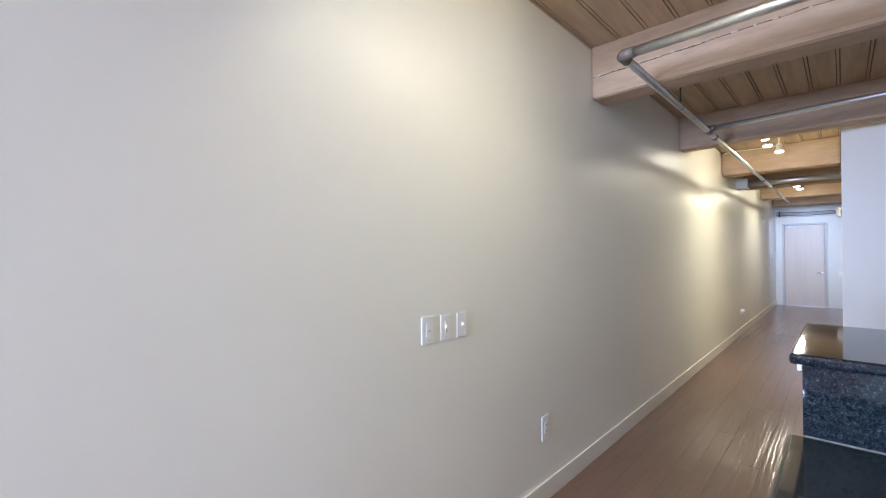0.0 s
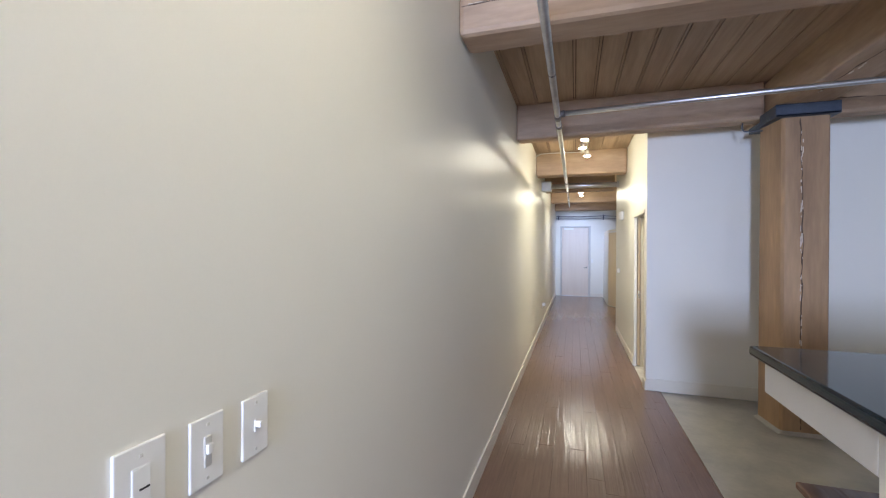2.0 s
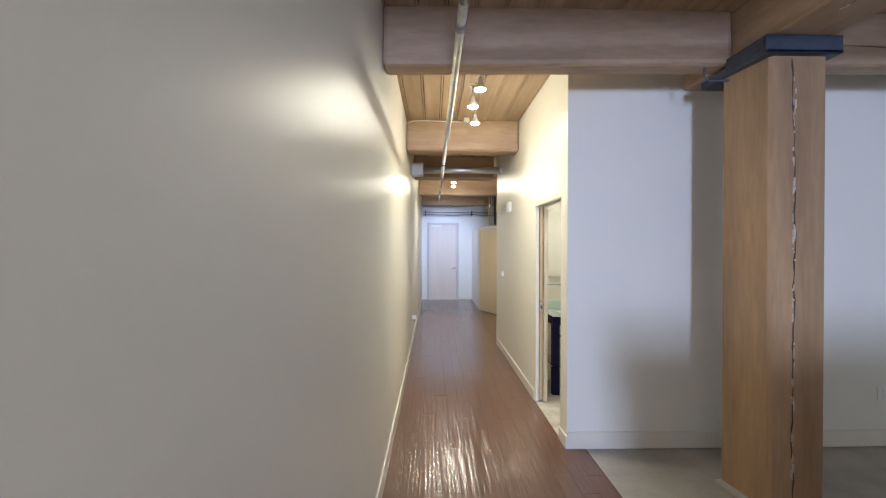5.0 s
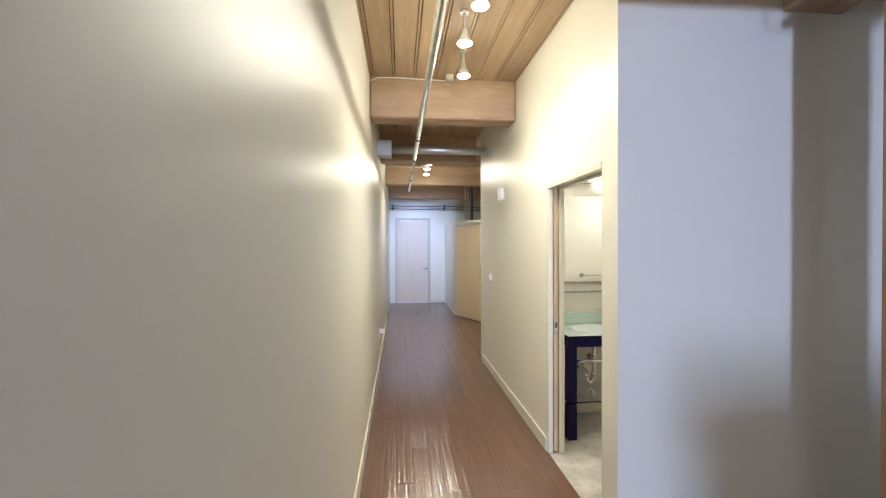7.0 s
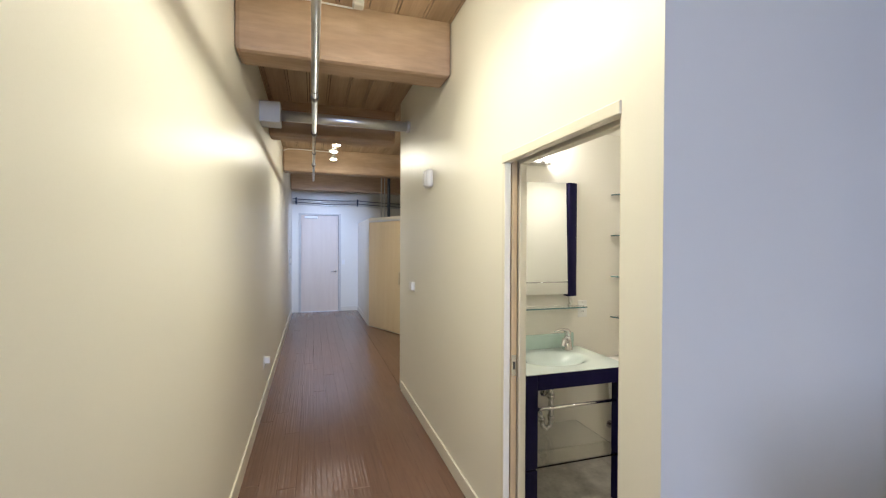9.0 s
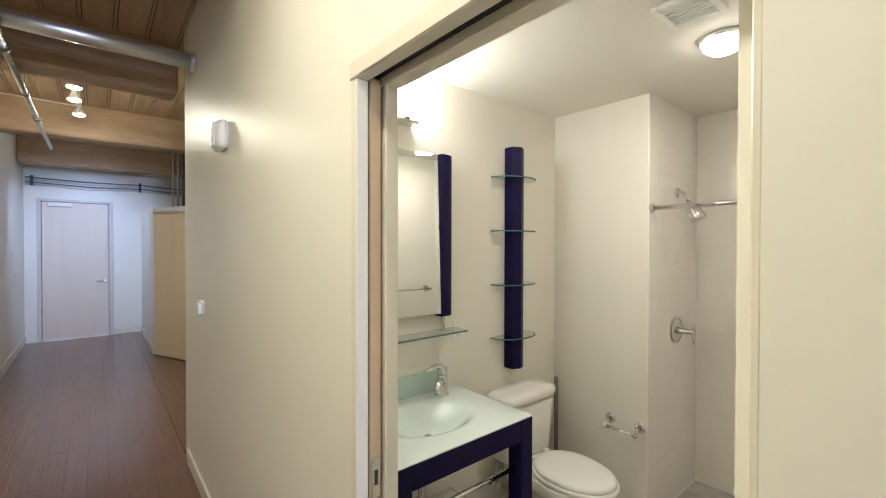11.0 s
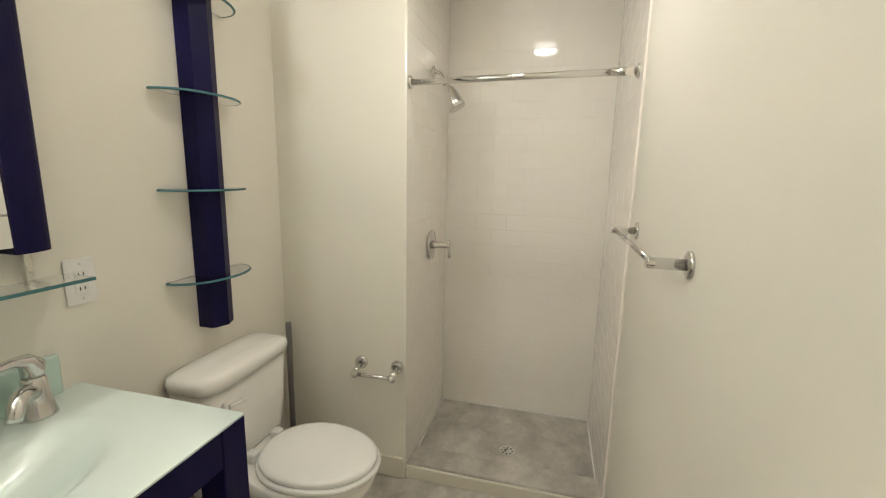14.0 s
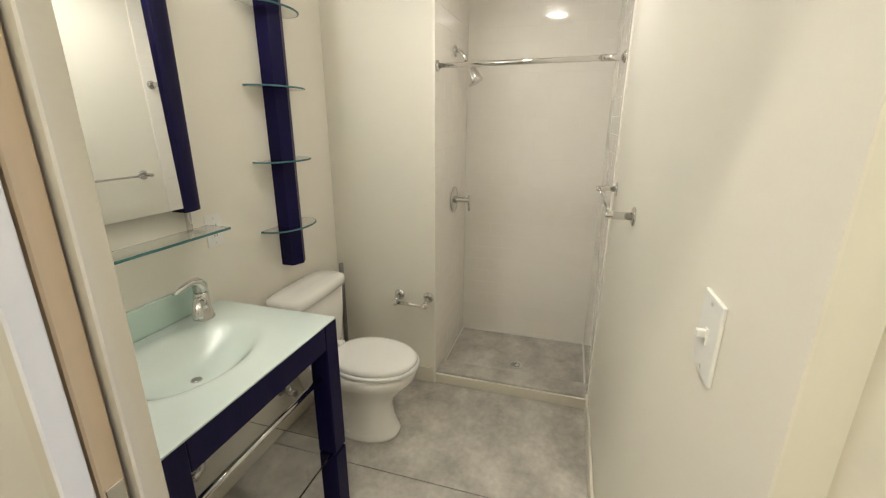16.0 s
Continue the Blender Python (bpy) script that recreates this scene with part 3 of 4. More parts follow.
part("collar", bm, DUCT, duct)

# thin conduits on beams and over the entry door
for y, z, x1 in ((9.47, 3.185, -0.36), (13.95, 3.185, -0.3)):
    bm = B()
    tube(bm, [(LEFT, y, z - 0.04), (LEFT + 0.08, y, z - 0.005), (LEFT + 0.2, y, z), (x1, y, z - 0.012)], 0.006, 8)
    single("thin_conduit", bm, PLASTIC, "thin pale conduit along the beam top", "conduit", (LEFT, y, z))
bm = B()
tube(bm, [(-0.75, 10.2, 3.19), (RIGHT, 10.2, 3.19)], 0.008, 8)
single("thin_conduit", bm, STEEL, "thin steel conduit across the ceiling deck", "conduit", (-0.75, 10.2, 3.19))
for n, z in enumerate((2.69, 2.655, 2.615, 2.58)):
    bm = B()
    tube(bm, [(LEFT + 0.02, END - 0.04, z), (-0.8, END - 0.045, z - 0.01), (-0.3, END - 0.045, z - 0.02 - 0.004 * n), (0.2, END - 0.045, z - 0.012), (0.45, END - 0.045, z), (0.8, END - 0.05, z - 0.025), (1.4, END - 0.05, z - 0.045), (2.6, END - 0.05, z - 0.05)], 0.009, 8)
    single("wall_cable", bm, STEEL if n % 2 else CABLE, "grey conduit sagging along the end wall", "conduit", (LEFT, END - 0.05, z), group="conduits over the entry door")
for x in (-1.0, 0.42):
    bm = B()
    box(bm, x, x + 0.035, END - 0.07, END, 2.56, 2.72, 0.004)
    single("cable_clip", bm, IRON, "dark clip holding the cables", "clip", (x, END - 0.07, 2.56), group="cable clips")

# ---- spot lamps on the ceiling ----
def spot_lamp(x, y, z):
    t = thing("ceiling_spotlight", (x, y, CEIL), "small lit flood lamp hung from the timber ceiling", "lamp", "hallway spotlights")
    bm = B()
    tube(bm, [(x, y, CEIL), (x, y, CEIL - 0.022)], 0.032, 18)
    part("canopy", bm, FRAME, t)
    bm = B()
    tube(bm, [(x, y, CEIL - 0.02), (x, y, z + 0.075)], 0.010, 10)
    part("stem", bm, FRAME, t)
    bm = B()
    tube(bm, [(x, y, z + 0.085), (x, y, z + 0.05), (x, y, z + 0.02), (x, y, z - 0.012)], [0.017, 0.022, 0.038, 0.052], 20)
    part("lamp_body", bm, FRAME, t)
    bm = B()
    tube(bm, [(x, y, z - 0.0125), (x, y, z - 0.02), (x, y, z - 0.028)], [0.051, 0.045, 0.022], 20)
    part("bulb_face", bm, BULB, t, "glowing bulb face")
    return t


for x, y, z in SPOTS:
    spot_lamp(x, y, z)
for y in (9.40, 13.86):
    bm = B()
    box(bm, -0.37, -0.30, y - 0.035, y + 0.035, 3.145, 3.2, 0.008)
    single("junction_box", bm, FRAME, "small pale conduit box on the ceiling", "box", (-0.32, y, 3.12))
# unseen glowing fixture, added to go with the cool entry spot
bm = B()
tube(bm, [(-0.3, 15.3, CEIL), (-0.3, 15.3, 3.12), (-0.3, 15.3, 3.06)], [0.09, 0.09, 0.06], 20)
single("entry_fill_fixture", bm, SHADE, "small round glowing fixture added near the entry, out of view", "lamp", (-0.3, 15.3, CEIL))

# ---- wall plates ----
def plate(name, label, category, face, sign, axis, u, z, w=0.072, h=0.118, kind="outlet", group=""):
    """A switch or outlet plate on a wall: axis 'x' or 'y' is the wall's normal, sign its way, u the place along it."""
    def bx(bm, u0, u1, z0, z1, d0, d1, bev=0.0):
        a, c = sorted((face + sign * d0, face + sign * d1))
        if axis == "x":
            box(bm, a, c, u0, u1, z0, z1, bev, 2)
        else:
            box(bm, u0, u1, a, c, z0, z1, bev, 2)
    at = (face, u, z) if axis == "x" else (u, face, z)
    t = thing(name, at, label, category, group)
    bm = B()
    bx(bm, u - w / 2, u + w / 2, z - h / 2, z + h / 2, 0, 0.006, 0.0025)
    part("plate", bm, PLASTIC, t)
    if kind == "outlet":
        for dz in (-0.021, 0.021):
            bm = B()
            bx(bm, u - 0.016, u + 0.016, z + dz - 0.0135, z + dz + 0.0135, 0.005, 0.0085, 0.002)
            face_part = part("receptacle", bm, PLASTIC, t)
            for du in (-0.006, 0.006):
                bm = B()
                bx(bm, u + du - 0.0012, u + du + 0.0012, z + dz - 0.003, z + dz + 0.006, 0.008, 0.0092)
                part("slot", bm, SLOT, face_part)
    elif kind == "gfci":
        bm = B()
        bx(bm, u - 0.017, u + 0.017, z - 0.034, z + 0.034, 0.005, 0.0085, 0.002)
        face_part = part("receptacle", bm, PLASTIC, t)
        for dz in (-0.02, 0.02):
            for du in (-0.006, 0.006):
                bm = B()
                bx(bm, u + du - 0.0014, u + du + 0.0014, z + dz - 0.004, z + dz + 0.005, 0.008, 0.0092)
                part("slot", bm, SLOT, face_part)
        for dz in (-0.005, 0.005):
            bm = B()
            bx(bm, u - 0.006, u + 0.006, z + dz - 0.003, z + dz + 0.003, 0.008, 0.010, 0.0005)
            part("test_button", bm, PLASTIC, face_part)
    elif kind == "toggle":
        bm = B()
        bx(bm, u - 0.005, u + 0.005, z - 0.012, z + 0.012, 0.005, 0.0085, 0.001)
        part("toggle_base", bm, PLASTIC, t)
        bm = B()
        bx(bm, u - 0.004, u + 0.004, z - 0.002, z + 0.010, 0.006, 0.020, 0.0015)
        part("toggle", bm, PLASTIC, t)
    elif kind == "dimmer":
        bm = B()
        bx(bm, u - 0.015, u + 0.015, z - 0.032, z + 0.032, 0.005, 0.008, 0.002)
        part("rocker", bm, PLASTIC, t)
        bm = B()
        bx(bm, u - 0.004, u + 0.012, z - 0.004, z - 0.001, 0.0075, 0.0092)
        part("slot", bm, SLOT, t)
    elif kind == "slider":
        bm = B()
        bx(bm, u - 0.008, u + 0.008, z - 0.028, z + 0.028, 0.005, 0.008, 0.002)
        part("slider_track", bm, FRAME, t)
        bm = B()
        bx(bm, u - 0.006, u + 0.006, z - 0.004, z + 0.014, 0.0075, 0.014, 0.002)
        part("slider_knob", bm, PLASTIC, t)
    for dz in ((-0.048, 0.048) if h > 0.1 else ()):
        bm = B()
        bx(bm, u - 0.0025, u + 0.0025, z + dz - 0.0025, z + dz + 0.0025, 0.0055, 0.0072)
        part("screw", bm, FRAME, t)
    return t


G = "switches on the hallway wall"
plate("dimmer_switch", "white plastic dimmer switch plate on the cream wall", "switch", LEFT, 1, "x", 2.806, 1.252, 0.082, 0.130, "dimmer", G)
plate("slider_switch", "white plastic slider switch plate on the cream wall", "switch", LEFT, 1, "x", 2.927, 1.251, 0.072, 0.124, "slider", G)
plate("toggle_switch", "white plastic toggle switch plate on the cream wall", "switch", LEFT, 1, "x", 3.046, 1.249, 0.072, 0.122, "toggle", G)
plate("wall_outlet", "white plastic outlet low on the hallway wall", "outlet", LEFT, 1, "x", 3.868, 0.470, 0.09, 0.16, "outlet")
plate("wall_outlet", "white plastic outlet on the kitchen wall", "outlet", CORNER, -1, "y", 2.93, 0.43, 0.078, 0.125, "outlet")
far = plate("wall_outlet", "white outlet with a plugged-in adapter near the floor", "outlet", LEFT, 1, "x", 11.18, 0.43, 0.078, 0.125, "outlet")
bm = B()
box(bm, LEFT + 0.009, LEFT + 0.06, 11.15, 11.21, 0.42, 0.48, 0.008, 2)
single("plug_adapter", bm, PLASTIC, "white plug-in adapter in the outlet", "adapter", (LEFT, 11.18, 0.42))
plate("toggle_switch", "white plastic toggle switch on the bathroom wall", "switch", BATH_S + 0.003, 1, "y", 0.669, 1.266, 0.076, 0.118, "toggle")
plate("bathroom_outlet", "white two-socket outlet beside the mirror", "outlet", BATH_N, -1, "y", 1.328, 1.140, 0.078, 0.126, "gfci")
plate("door_switch", "small white switch beside the entry door", "switch", END, -1, "y", 0.10, 1.19, 0.07, 0.115, "toggle")

horn = thing("smoke_alarm_horn", (RIGHT, 10.05, 2.17), "white plastic alarm horn high on the hallway wall", "alarm")


def horn_ring(d, hy, hz, power=5.0):
    return [(RIGHT - d, 10.05 + u, 2.172 + v) for u, v, _ in oval(0, 0, 0, hy, hz, 28, power)]


bm = B()
loft(bm, [horn_ring(0.0, 0.072, 0.070), horn_ring(0.010, 0.072, 0.070)])
part("base_plate", bm, PLASTIC, horn)
bm = B()
loft(bm, [horn_ring(d, hy, hz, p) for d, hy, hz, p in ((0.009, 0.078, 0.076, 5), (0.026, 0.079, 0.077, 5), (0.040, 0.072, 0.072, 4.5), (0.050, 0.052, 0.066, 4), (0.054, 0.036, 0.060, 4))])
hb = part("horn_body", bm, PLASTIC, horn)
bm = B()
loft(bm, [horn_ring(d, hy, hz, 5) for d, hy, hz in ((0.052, 0.038, 0.062), (0.060, 0.037, 0.061), (0.063, 0.031, 0.054))])
part("front_panel", bm, PLASTIC, hb)
for k in range(4):
    bm = B()
    box(bm, RIGHT - 0.0645, RIGHT - 0.0628, 10.038, 10.060, 2.135 + 0.021 * k, 2.149 + 0.021 * k)
    part("lettering", bm, FRAME, hb, "grey lettering")
th = thing("thermostat", (RIGHT, 10.66, 1.21), "small white thermostat box on the hallway wall", "thermostat")
bm = B()
box(bm, RIGHT - 0.008, RIGHT, 10.60, 10.72, 1.165, 1.255, 0.003)
part("base_plate", bm, PLASTIC, th)
bm = B()
box(bm, RIGHT - 0.035, RIGHT - 0.007, 10.61, 10.71, 1.172, 1.248, 0.008, 2)
part("cover", bm, PLASTIC, th)

# ---- entry door ----
d = thing("door_1", (-0.44, END, 0), "closed pale veneer entry door, flush, with lever handle", "door", kind="structure")
bm = B()
box(bm, -0.93, -0.878, END - 0.02, END + 0.12, 0, 2.36, 0.003)
box(bm, -0.012, 0.05, END - 0.02, END + 0.12, 0, 2.36, 0.003)
box(bm, -0.878, -0.012, END - 0.02, END + 0.12, 2.315, 2.36, 0.003)
part("door_frame", bm, FRAME, d)
bm = B()
box(bm, -0.872, -0.018, END - 0.005, END + 0.04, 0.012, 2.309, 0.003)
leaf = part("door_leaf", bm, ENTRY, d)
bm = B()
tube(bm, [(-0.075, END - 0.005, 0.965), (-0.075, END - 0.055, 0.965), (-0.085, END - 0.06, 0.965), (-0.19, END - 0.06, 0.96)], 0.010, 10)
tube(bm, [(-0.075, END - 0.005, 0.965), (-0.075, END - 0.014, 0.965)], 0.028, 16)
part("lever_handle", bm, CHROME, leaf)
bm = B()
box(bm, -0.80, -0.50, END - 0.055, END - 0.006, 2.235, 2.295, 0.006)
part("door_closer", bm, PLASTIC, leaf, "white overhead door closer")
bm = B()
box(bm, -0.878, -0.012, END - 0.03, END + 0.05, 0.0, 0.012, 0.003)
part("threshold", bm, DUCT, d, "metal threshold strip")
bm = B()
box(bm, LEFT, LEFT + 0.012, 15.9, 15.96, 1.0, 1.5, 0.003)
box(bm, LEFT + 0.012, LEFT + 0.035, 15.915, 15.945, 1.18, 1.22, 0.003)
box(bm, LEFT + 0.012, LEFT + 0.035, 15.915, 15.945, 1.33, 1.37, 0.003)
single("wall_rack", bm, FRAME, "narrow pale metal hook rail on the wall", "rack", (LEFT, 15.93, 1.0))

# ---- closet with an oblique door ----
cl = thing("closet_enclosure", (0.9, 15.6, 0), "low cream closet enclosure with an oblique birch door", "closet")
ca, cb = Vector((0.456, 15.02)), Vector((0.94, 13.95))
way = (cb - ca).normalized()
nor = Vector((way.y, -way.x))
if nor.x > 0:
    nor = -nor
far_end = cb + way * 0.5
bm = B()
prism(bm, [(0.456, END), (0.456, 15.02), (far_end.x, far_end.y), (far_end.x + 1.2, far_end.y), (far_end.x + 1.2, END)], 0.0, 2.14)
part("enclosure_wall", bm, TRIM, cl)


def along(s, o):
    p = ca + way * s + nor * o
    return (p.x, p.y)


bm = B()
prism(bm, [along(0.05, -0.01), along(1.20, -0.01), along(1.20, 0.022), along(0.05, 0.022)], 0.02, 2.06)
cd = part("door_leaf", bm, BIRCH, cl, "pale birch veneer sliding door")
bm = B()
prism(bm, [along(0.07, 0.0), along(1.3, 0.0), along(1.3, 0.045), along(0.07, 0.045)], 2.05, 2.085)
part("sliding_track", bm, DUCT, cl, "brushed metal sliding track")
bm = B()
for s0, s1 in ((1.08, 1.10),):
    prism(bm, [along(s0, 0.02), along(s1, 0.02), along(s1, 0.05), along(s0, 0.05)], 0.9, 1.12)
part("pull_handle", bm, CHROME, cd)
bm = B()
box(bm, 0.442, 0.456, 15.03, END, 0, 0.105, 0.003)
part("base_trim", bm, TRIM, cl)
# pipes standing on the enclosure
for x, y, r in ((0.70, 15.0, 0.012), (0.76, 14.98, 0.012), (0.84, 14.95, 0.03)):
    bm = B()
    tube(bm, [(x, y, 2.14), (x, y, CEIL)], r, 10)
    single("riser_pipe", bm, STEEL if r < 0.02 else IRON, "vertical riser pipe above the closet", "pipe", (x, y, 2.14), group="risers")

# ---- kitchen bar ----
peninsula = thing("kitchen_peninsula", (1.2, 3.2, 0), "cream peninsula half wall with a base cabinet", "counter")
bm = B()
box(bm, 0.232, 2.7, 3.425, 3.575, -0.006, 1.206, 0.003)
part("half_wall", bm, TRIM, peninsula)
bm = B()
box(bm, 0.232, 0.262, 3.575, 4.19, 1.085, 1.206, 0.003)
box(bm, 0.262, 2.7, 4.16, 4.19, 1.085, 1.206, 0.003)
part("apron", bm, TRIM, peninsula)
bm = B()
box(bm, 0.225, 2.7, 3.404, 3.425, 0.958, 1.206, 0.001)
part("granite_backsplash", bm, GRANITE, peninsula, "polished blue-black granite backsplash")
bm = B()
box(bm, 0.24, 2.7, 2.82, 3.425, -0.006, 0.916, 0.003)
part("base_cabinet", bm, TRIM, peninsula)
bm = B()
box(bm, 0.211, 0.2235, 3.398, 3.426, 1.186, 1.213, 0.002)
box(bm, 0.222, 0.2315, 3.4255, 3.432, 1.186, 1.213)
part("corner_bracket", bm, PLASTIC, peninsula, "small white bracket under the bar top")
bm = B()
box(bm, 0.19, 2.75, 3.37, 4.225, 1.212, 1.25, 0.012, 3)
single("granite_bar_top", bm, GRANITE, "polished blue-black granite raised bar top", "countertop", (1.4, 3.8, 1.212))
bm = B()
box(bm, 0.185, 2.75, 2.76, 3.402, 0.918, 0.956, 0.012, 3)
single("granite_worktop", bm, GRANITE, "polished blue-black granite lower worktop", "countertop", (1.4, 3.1, 0.918))
bm = B()
box(bm, 0.30, 2.7, 3.577, 4.12, 0.775, 0.80, 0.004)
single("wood_shelf", bm, FLOORWOOD, "reddish-brown wooden shelf board under the bar", "shelf", (1.4, 3.85, 0.775))

# ---- bathroom pocket door ----
pd = thing("door_2", (RIGHT, 8.17, 0), "pale wooden pocket door slid open into the wall, cream frame", "door", kind="structure")
bm = B()
box(bm, RIGHT - 0.003, 0.368, 8.615, 8.645, 0, 2.04, 0.003)
part("jamb", bm, TRIM, pd)
bm = B()
box(bm, 0.418, 0.459, 8.610, 8.645, 0, 2.04, 0.003)
part("jamb", bm, TRIM, pd)
bm = B()
box(bm, RIGHT + 0.003, 0.458, 7.765, 7.775, 0, 2.04, 0.002)
part("jamb", bm, TRIM, pd)
bm = B()
box(bm, RIGHT - 0.006, 0.370, 7.766, 8.650, 2.04, 2.088, 0.004)
part("head_trim", bm, TRIM, pd)
bm = B()
box(bm, 0.416, 0.462, 7.766, 8.645, 2.04, 2.088, 0.003)
part("head_trim", bm, TRIM, pd)
bm = B()
box(bm, 0.370, 0.416, 7.765, 8.645, 2.066, 2.083)
part("track", bm, SLOT, pd, "dark sliding door track")
bm = B()
box(bm, 0.376, 0.411, 8.622, 9.47, 0.01, 2.055, 0.003)
leaf = part("door_leaf", bm, LEAF, pd)
bm = B()
box(bm, 0.3805, 0.4065, 8.619, 8.623, 0.93, 1.04, 0.001)
latch = part("latch_plate", bm, CHROME, leaf)
bm = B()
box(bm, 0.389, 0.398, 8.6175, 8.6195, 0.965, 1.005)
part("latch_hole", bm, SLOT, latch)

# ---- vanity ----
VX0, VX1, VY0, VZ = 0.57, 1.294, 8.812, 0.862
van = thing("washstand", (0.94, 9.08, 0), "open blue-black wooden washstand with towel rail and glass shelf", "washstand")
for x0 in (VX0, VX1 - 0.075):
    for z0, z1 in ((-0.004, 0.294), (0.306, VZ - 0.005)):
        bm = B()
        box(bm, x0, x0 + 0.075, VY0 - 0.010, VY0 + 0.065, z0, z1, 0.003)
        part("leg", bm, NAVY, van)
for x0, x1, y0, y1 in ((VX0 + 0.0755, VX1 - 0.0755, VY0 - 0.010, VY0 + 0.04), (VX0 + 0.0755, VX1 - 0.0755, BATH_N - 0.06, BATH_N),
                       (VX0, VX0 + 0.05, VY0 + 0.0655, BATH_N - 0.002), (VX1 - 0.05, VX1, VY0 + 0.0655, BATH_N - 0.002)):
    bm = B()
    box(bm, x0, x1, y0, y1, VZ - 0.098, VZ - 0.005, 0.003)
    part("rail", bm, NAVY, van)
bm = B()
tube(bm, [(VX0 + 0.05, VY0 + 0.03, 0.638), (VX1 - 0.05, VY0 + 0.03, 0.638)], 0.010, 14)
part("towel_rail", bm, CHROME, van)
bm = B()
box(bm, VX0 + 0.015, VX1 - 0.015, VY0 + 0.01, BATH_N, 0.295, 0.305, 0.001)
part("glass_shelf", bm, CLEAR, van, "clear glass lower shelf")

sink = thing("glass_sink", (0.94, 9.08, VZ), "frosted pale green glass sink top with oval basin", "sink")
bm = B()
CX, CY, RX, RY = 0.930, 9.085, 0.225, 0.165
inner = [oval(CX, CY, VZ, RX, RY, 48)]
x0, x1, y0, y1 = VX0, VX1, VY0 - 0.010, BATH_N - 0.002
outer = []
for px, py, pz in inner[0]:
    ax, ay = px - CX, py - CY
    k = min(((x1 - CX) / ax if ax > 0 else (x0 - CX) / ax) if abs(ax) > 1e-9 else 1e9, ((y1 - CY) / ay if ay > 0 else (y0 - CY) / ay) if abs(ay) > 1e-9 else 1e9)
    outer.append([CX + ax * k, CY + ay * k, VZ])
for cxx in (x0, x1):
    for cyy in (y0, y1):
        best = min(outer, key=lambda p: (p[0] - cxx) ** 2 + (p[1] - cyy) ** 2)
        best[0], best[1] = cxx, cyy
rows = [[(p[0], p[1], VZ - 0.0048) for p in outer], [(p[0], p[1], VZ - 0.0015) for p in outer],
        [(CX + (p[0] - CX) * 0.997, CY + (p[1] - CY) * 0.997, VZ) for p in outer]]
rows.append(oval(CX, CY, VZ, RX * 1.16, RY * 1.16, 48))
for f, dz in ((1.11, 0.0006), (1.06, 0.0025), (1.01, 0.006), (0.96, 0.012), (0.90, 0.023), (0.84, 0.036), (0.76, 0.053), (0.65, 0.074), (0.51, 0.095), (0.35, 0.111), (0.19, 0.119), (0.09, 0.121)):
    rows.append(oval(CX, CY, VZ - 0.74 * dz, RX * f, RY * f, 48))
loft(bm, rows, caps=False)
bm.faces.new(bm.verts[-48:])
for n, face in enumerate(bm.faces):
    face.smooth = 3 * 48 <= n < 15 * 48
part("basin_top", bm, SINK, sink)
bm = B()
box(bm, VX0 - 0.004, VX1 - 0.05, BATH_N - 0.02, BATH_N - 0.002, VZ, VZ + 0.105, 0.003)
part("backsplash", bm, SPLASH, sink, "green frosted glass upstand")
bm = B()
tube(bm, [(CX, CY, VZ - 0.0895), (CX, CY, VZ - 0.0865), (CX, CY, VZ - 0.0855)], [0.017, 0.016, 0.012], 20)
part("drain", bm, CHROME, sink)

FX, FY = 1.148, 9.258
FD = Vector((CX - FX, CY - FY, 0)).normalized()
tap = thing("basin_faucet", (FX, FY, VZ), "polished chrome single-lever basin faucet", "faucet")


def reach(d, h):
    return (FX + FD.x * d, FY + FD.y * d, VZ + h)


bm = B()
tube(bm, [reach(0, 0), reach(0, 0.005), reach(0, 0.012), reach(0, 0.05), reach(0, 0.072), reach(0, 0.094), reach(0, 0.102)], [0.037, 0.037, 0.034, 0.028, 0.026, 0.024, 0.018], 28)
part("body", bm, CHROME, tap)
bm = B()
tube(bm, [reach(0, 0.055), reach(0.03, 0.074), reach(0.06, 0.078), reach(0.085, 0.066), reach(0.098, 0.048), reach(0.10, 0.040)], [0.020, 0.020, 0.019, 0.017, 0.0155, 0.015], 20)
part("spout", bm, CHROME, tap)
bm = B()
tube(bm, [(FX, FY, VZ + 0.095), (FX + 0.003, FY, VZ + 0.120), (FX - 0.012, FY - 0.004, VZ + 0.143), (FX - 0.045, FY - 0.012, VZ + 0.153), (FX - 0.085, FY - 0.022, VZ + 0.152), (FX - 0.125, FY - 0.031, VZ + 0.142)], [0.021, 0.024, 0.021, 0.0135, 0.010, 0.007], 18)
for v in bm.verts:
    if v.co.z > VZ + 0.125:
        v.co.z = VZ + 0.145 + (v.co.z - VZ - 0.145) * 0.75
part("lever", bm, CHROME, tap)
bm = B()
tube(bm, [reach(-0.028, 0.03), reach(-0.055, 0.034)], 0.004, 8)
part("pop_up_rod", bm, CHROME, tap)

